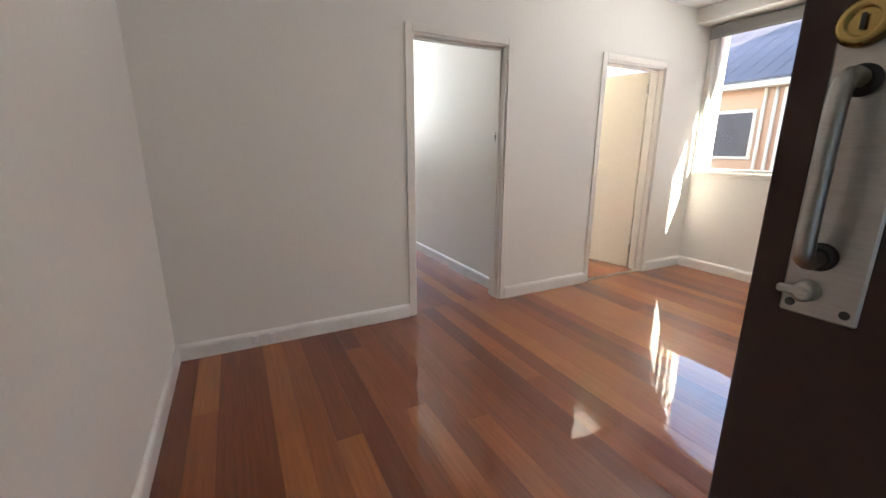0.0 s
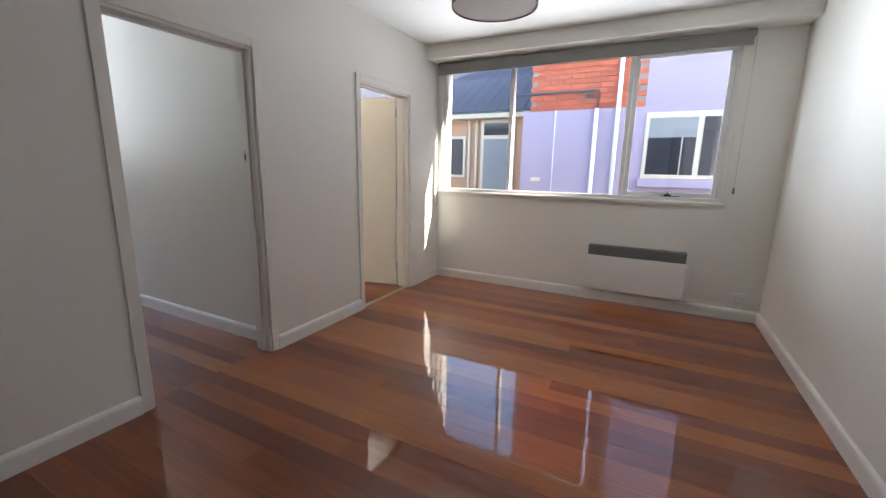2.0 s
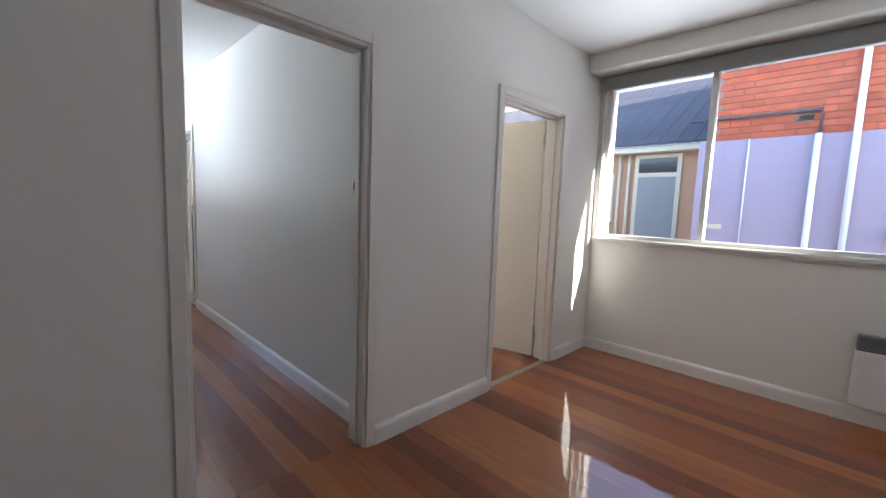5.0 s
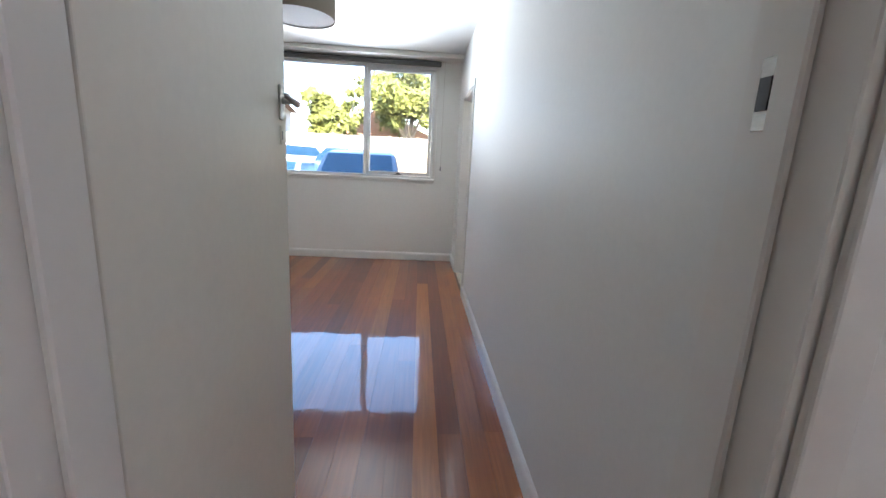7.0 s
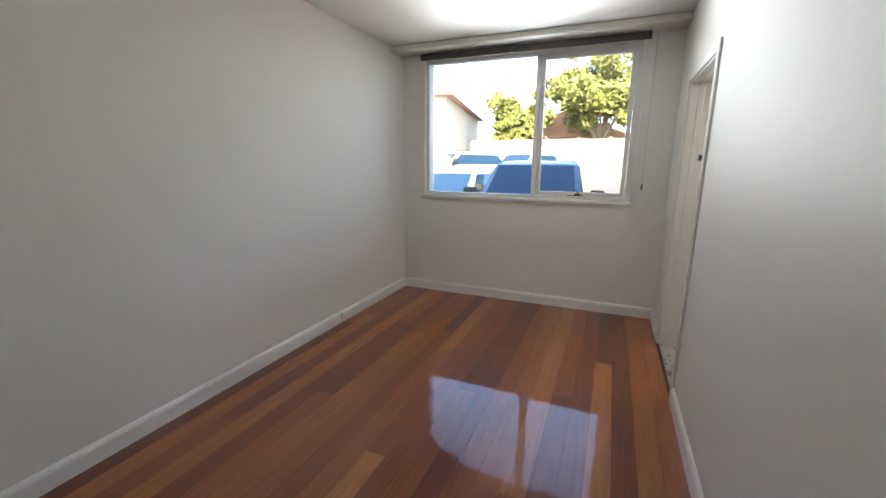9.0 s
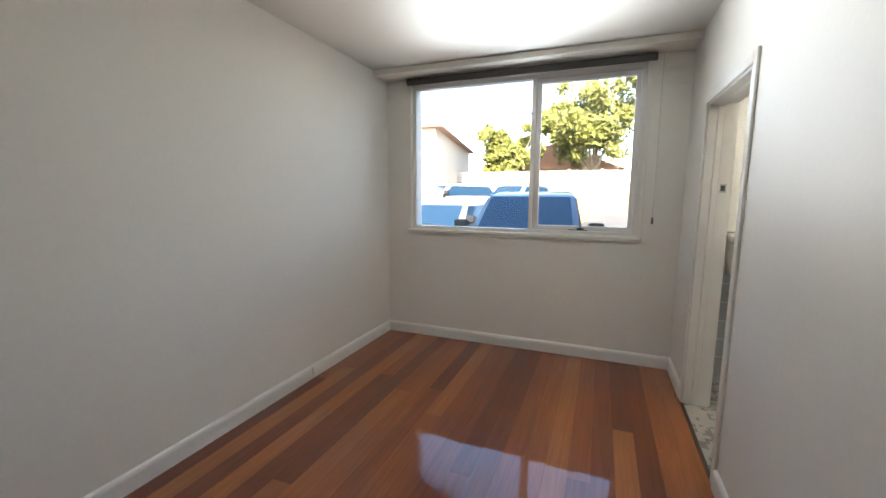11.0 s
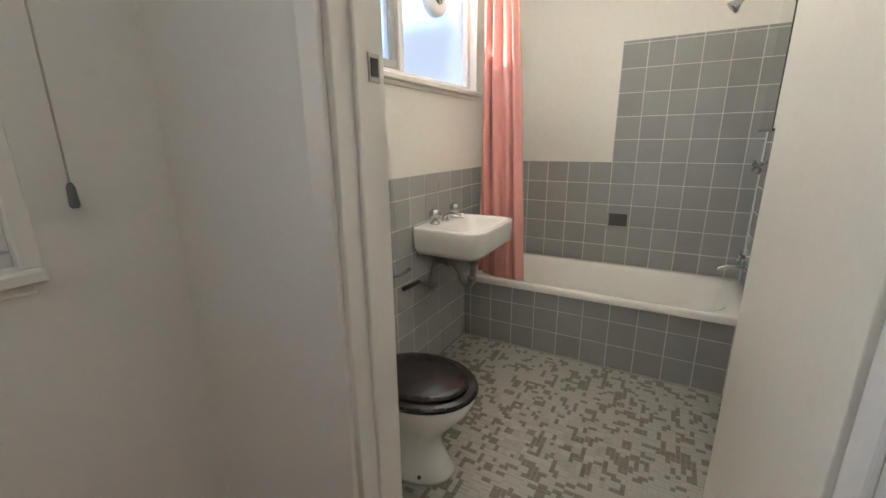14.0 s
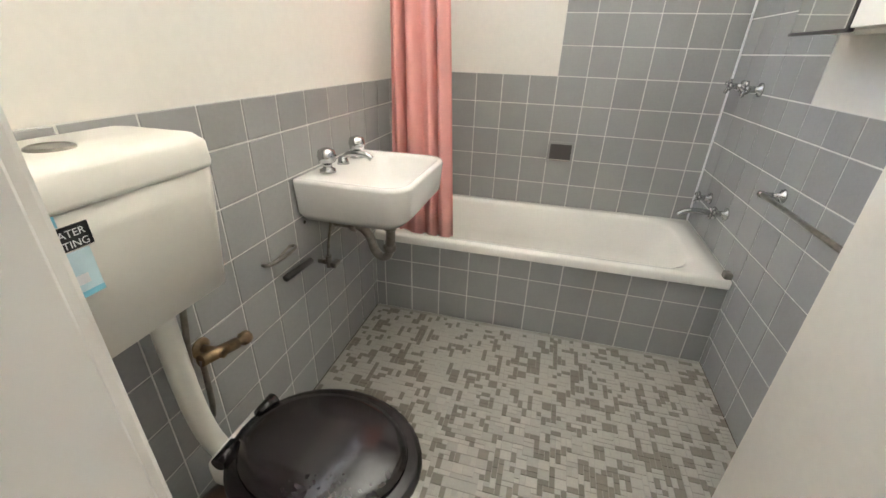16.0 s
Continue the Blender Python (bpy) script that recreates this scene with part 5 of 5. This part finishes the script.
def cottage(label, at, w, d, h, rh, turn):
    root = thing("cottage", label, "house", at)
    root.rotation_euler = (0, 0, radians(turn))
    part("wall", box(B(), (-w / 2, -d / 2, 0), (w / 2, d / 2, h)), M_PALEHOUSE, root)
    bm = B()
    e = 0.35
    a = [bm.verts.new(p) for p in ((-w / 2 - e, -d / 2 - e, h), (w / 2 + e, -d / 2 - e, h), (w / 2 + e, d / 2 + e, h), (-w / 2 - e, d / 2 + e, h))]
    r = [bm.verts.new(p) for p in ((0, -d / 2 - e, h + rh), (0, d / 2 + e, h + rh))]
    for f in ((a[0], a[1], r[0]), (a[1], a[2], r[1], r[0]), (a[2], a[3], r[1]), (a[3], a[0], r[0], r[1]), (a[3], a[2], a[1], a[0])):
        bm.faces.new(f)
    part("roof", bm, M_REDROOF, root)
    for x in (-w / 4, w / 4):
        wd = part("window", box(B(), (x - 0.5, -d / 2 - 0.03, 1.0), (x + 0.5, -d / 2 + 0.05, 2.2), 0.01), M_WHITE, root)
        part("pane", box(B(), (x - 0.43, -d / 2 - 0.036, 1.07), (x + 0.43, -d / 2 - 0.028, 2.13)), M_NIGHTGLASS, wd)
    return root


cottage("pale rendered house with a gabled roof past the cars", (-8.2, 22.0, 0.5), 7.0, 9.0, 3.4, 2.0, 10)
cottage("pale house with a tiled gable roof behind the fence", (-0.9, 33.0, 0.8), 7.0, 8.0, 2.2, 1.5, 0)
cottage("pale house with a tiled gable roof behind the fence", (8.5, 33.0, 0.8), 9.0, 8.0, 2.4, 1.6, 0)

# ---------------- pieces: boards, wall tiles, mosaic, bricks ----------------
floor = thing("floor_boards", "glossy varnished red-brown hardwood floorboards", "floor", (0, 0, 0), kind="structure")


def boards(x0, x1, y0, y1, wdt=0.118):
    n = round((x1 - x0) / wdt)
    wdt = (x1 - x0) / n
    for i in range(n):
        y = y0
        first = random.uniform(0.9, 4.2)
        while y < y1 - 0.01:
            e = min(y1, y + first)
            if y1 - e < 0.3:
                e = y1
            bm = box(B(), (x0 + i * wdt + 0.0004, y + 0.0003, -0.02), (x0 + (i + 1) * wdt - 0.0004, e - 0.0003, random.uniform(-0.0004, 0.0)))
            part("floorboard", bm, M_BOARD, floor)
            y = e
            first = random.uniform(2.6, 4.8)


boards(0.0, 4.87, -0.495, 2.85)
boards(-0.205, 2.465, 2.85, 7.83)
boards(2.62, 4.87, 2.85, 6.08)


def tile_mesh(w, h, axis):
    """A glazed tile with soft edges, standing across an axis."""
    g, d = 0.0027, 0.0055
    bm = B()
    e = 0.0016
    lo = [(g, g), (w - g, g), (w - g, h - g), (g, h - g)]
    hi = [(g + e, g + e), (w - g - e, g + e), (w - g - e, h - g - e), (g + e, h - g - e)]
    rings = []
    for pts, t in ((lo, 0.0), (lo, d - 0.001), (hi, d)):
        rings.append([bm.verts.new((u, t, z) if axis == "y" else (t, u, z)) for u, z in pts])
    loft(bm, rings, cap0=False, smooth=False)
    bmesh.ops.recalc_face_normals(bm, faces=bm.faces)
    me = bpy.data.meshes.new("tile")
    bm.to_mesh(me)
    bm.free()
    me.materials.append(M_TILE)
    return me


def tiled(name, axis, face, sign, u0, u1, z0, z1, label, start=0.0):
    """Square tiles over a stretch of wall, on a bed of pale grout. sign: the way that the tiles stand out."""
    bm = B()
    if axis == "y":
        box(bm, (u0, face - sign * 0.0055, z0), (u1, face - sign * 0.0025, z1))
    else:
        box(bm, (face - sign * 0.0055, u0, z0), (face - sign * 0.0025, u1, z1))
    bed = structure(name, bm, M_GROUT, label, "tiles")
    cache = {}
    us = [u0]
    u = u0 + (start or T)
    while u < u1 - 0.012:
        us.append(u)
        u += T
    us.append(u1)
    zs = [z0]
    z = z0 + T
    while z < z1 - 0.012:
        zs.append(z)
        z += T
    zs.append(z1)
    for a, b in zip(us, us[1:]):
        for c, d in zip(zs, zs[1:]):
            key = (round(b - a, 4), round(d - c, 4))
            if key not in cache:
                cache[key] = tile_mesh(key[0], key[1], axis)
            o = new("tile", cache[key])
            base = face - sign * 0.0055
            m = Matrix.Translation((a, base, c) if axis == "y" else (base, a, c))
            if sign < 0:
                m = m @ Matrix.Diagonal((1, -1, 1, 1) if axis == "y" else (-1, 1, 1, 1))
            o.matrix_basis = m
            o.parent = bed


tiled("tiling_north", "y", YN, -1, 2.62, XF, 0.0, 1.178, "grey square wall tiles with white joints", 0.11)
tiled("tiling_east", "x", XF, -1, YS, YN, 0.44, 1.20, "grey square wall tiles with white joints", 0.09)
tiled("tiling_east_high", "x", XF, -1, YS, 7.052, 1.20, 1.98, "grey square wall tiles behind the shower", 0.09)
tiled("tiling_south", "y", YS, 1, 2.62, XF, 0.0, 1.178, "grey square wall tiles with white joints", 0.11)
tiled("tiling_south_high", "y", YS, 1, 4.25, XF, 1.178, 1.98, "grey square wall tiles behind the shower", 0.154)
tiled("tiling_bath_front", "x", XB, -1, YS, YN, 0.0, 0.414, "grey square tiles on the bath front", 0.09)
structure("trim_tile_edge", box(B(), (XF - 0.010, YS + 0.0003, 0.458), (XF - 0.0003, YS + 0.009, 1.98), 0.002), M_WHITE, "white edge bead in the tile corner", "trim")

# mosaic floor of mixed small rectangles
mosaic = structure("floor_bathroom", box(B(), (2.472, YS, -0.02), (XB + 0.01, YN, -0.0025)), M_MGROUT, "bathroom floor of mixed grey and buff mosaic tiles", "floor")
U = 0.0195
mrnd = random.Random(11)
nx, ny = int((XB - 2.475) / U), int((YN - YS) / U)
used = [[False] * ny for _ in range(nx)]
shared = {}
rest = {True: ([], []), False: ([], [])}
count = 0
order = [(i, j) for i in range(nx) for j in range(ny)]
for i, j in order:
    if used[i][j]:
        continue
    opts = [(2, 2), (2, 2), (1, 2), (2, 1), (1, 2), (2, 1), (1, 1)]
    mrnd.shuffle(opts)
    opts.append((1, 1))
    for w, h in opts:
        if i + w <= nx and j + h <= ny and not any(used[i + a][j + b] for a in range(w) for b in range(h)):
            break
    for a in range(w):
        for b in range(h):
            used[i + a][j + b] = True
    dark = mrnd.random() < (0.10 if w * h == 4 else 0.42)
    px, py = 2.475 + i * U, YS + j * U
    if 3.30 < px < 3.80 and 6.75 < py < 7.35 and count < 300:
        key = (w, h, dark)
        if key not in shared:
            bm = box(B(), (0.001, 0.001, -0.004), (w * U - 0.001, h * U - 0.001, 0.0))
            me = bpy.data.meshes.new("mosaic_tile")
            bmesh.ops.recalc_face_normals(bm, faces=bm.faces)
            bm.to_mesh(me)
            bm.free()
            me.materials.append(M_MOS_D if dark else M_MOS_L)
            shared[key] = me
        o = new("mosaic_tile", shared[key])
        o.parent = mosaic
        o.location = (px, py, mrnd.uniform(-0.0003, 0.0003))
        count += 1
    else:
        vs, fs = rest[dark]
        k = len(vs)
        x0, y0, x1, y1 = px + 0.001, py + 0.001, px + w * U - 0.001, py + h * U - 0.001
        z = mrnd.uniform(-0.0003, 0.0003)
        vs += [(x0, y0, -0.004), (x1, y0, -0.004), (x1, y1, -0.004), (x0, y1, -0.004), (x0, y0, z), (x1, y0, z), (x1, y1, z), (x0, y1, z)]
        fs += [(k + 4, k + 5, k + 6, k + 7), (k, k + 1, k + 5, k + 4), (k + 1, k + 2, k + 6, k + 5), (k + 2, k + 3, k + 7, k + 6), (k + 3, k, k + 4, k + 7)]
for dark, (vs, fs) in rest.items():
    me = bpy.data.meshes.new("mosaic_field")
    me.from_pydata(vs, [], fs)
    me.materials.append(M_MOS_D if dark else M_MOS_L)
    o = new("mosaic_field", me)
    o.parent = mosaic
    o["kind"] = "stuff"

# bricks of the neighbour's upper wall
bw, bh = 0.24, 0.086
bm = box(B(), (0, 0.004, 0.004), (0.02, bw - 0.006, bh - 0.006))
bmesh.ops.recalc_face_normals(bm, faces=bm.faces)
bme = bpy.data.meshes.new("brick")
bm.to_mesh(bme)
bm.free()
bme.materials.append(M_BRICK)
upper = [o for o in nb.children if o.name.startswith("upper_wall")][0]
for r in range(32):
    y = 0.72 - (bw / 2 if r % 2 else 0)
    while y < 2.62:
        if y > 0.60 and y + bw < 2.70:
            o = new("brick", bme)
            o.parent = upper
            o.location = (NX - 0.004, y, 2.36 + r * bh)
        y += bw
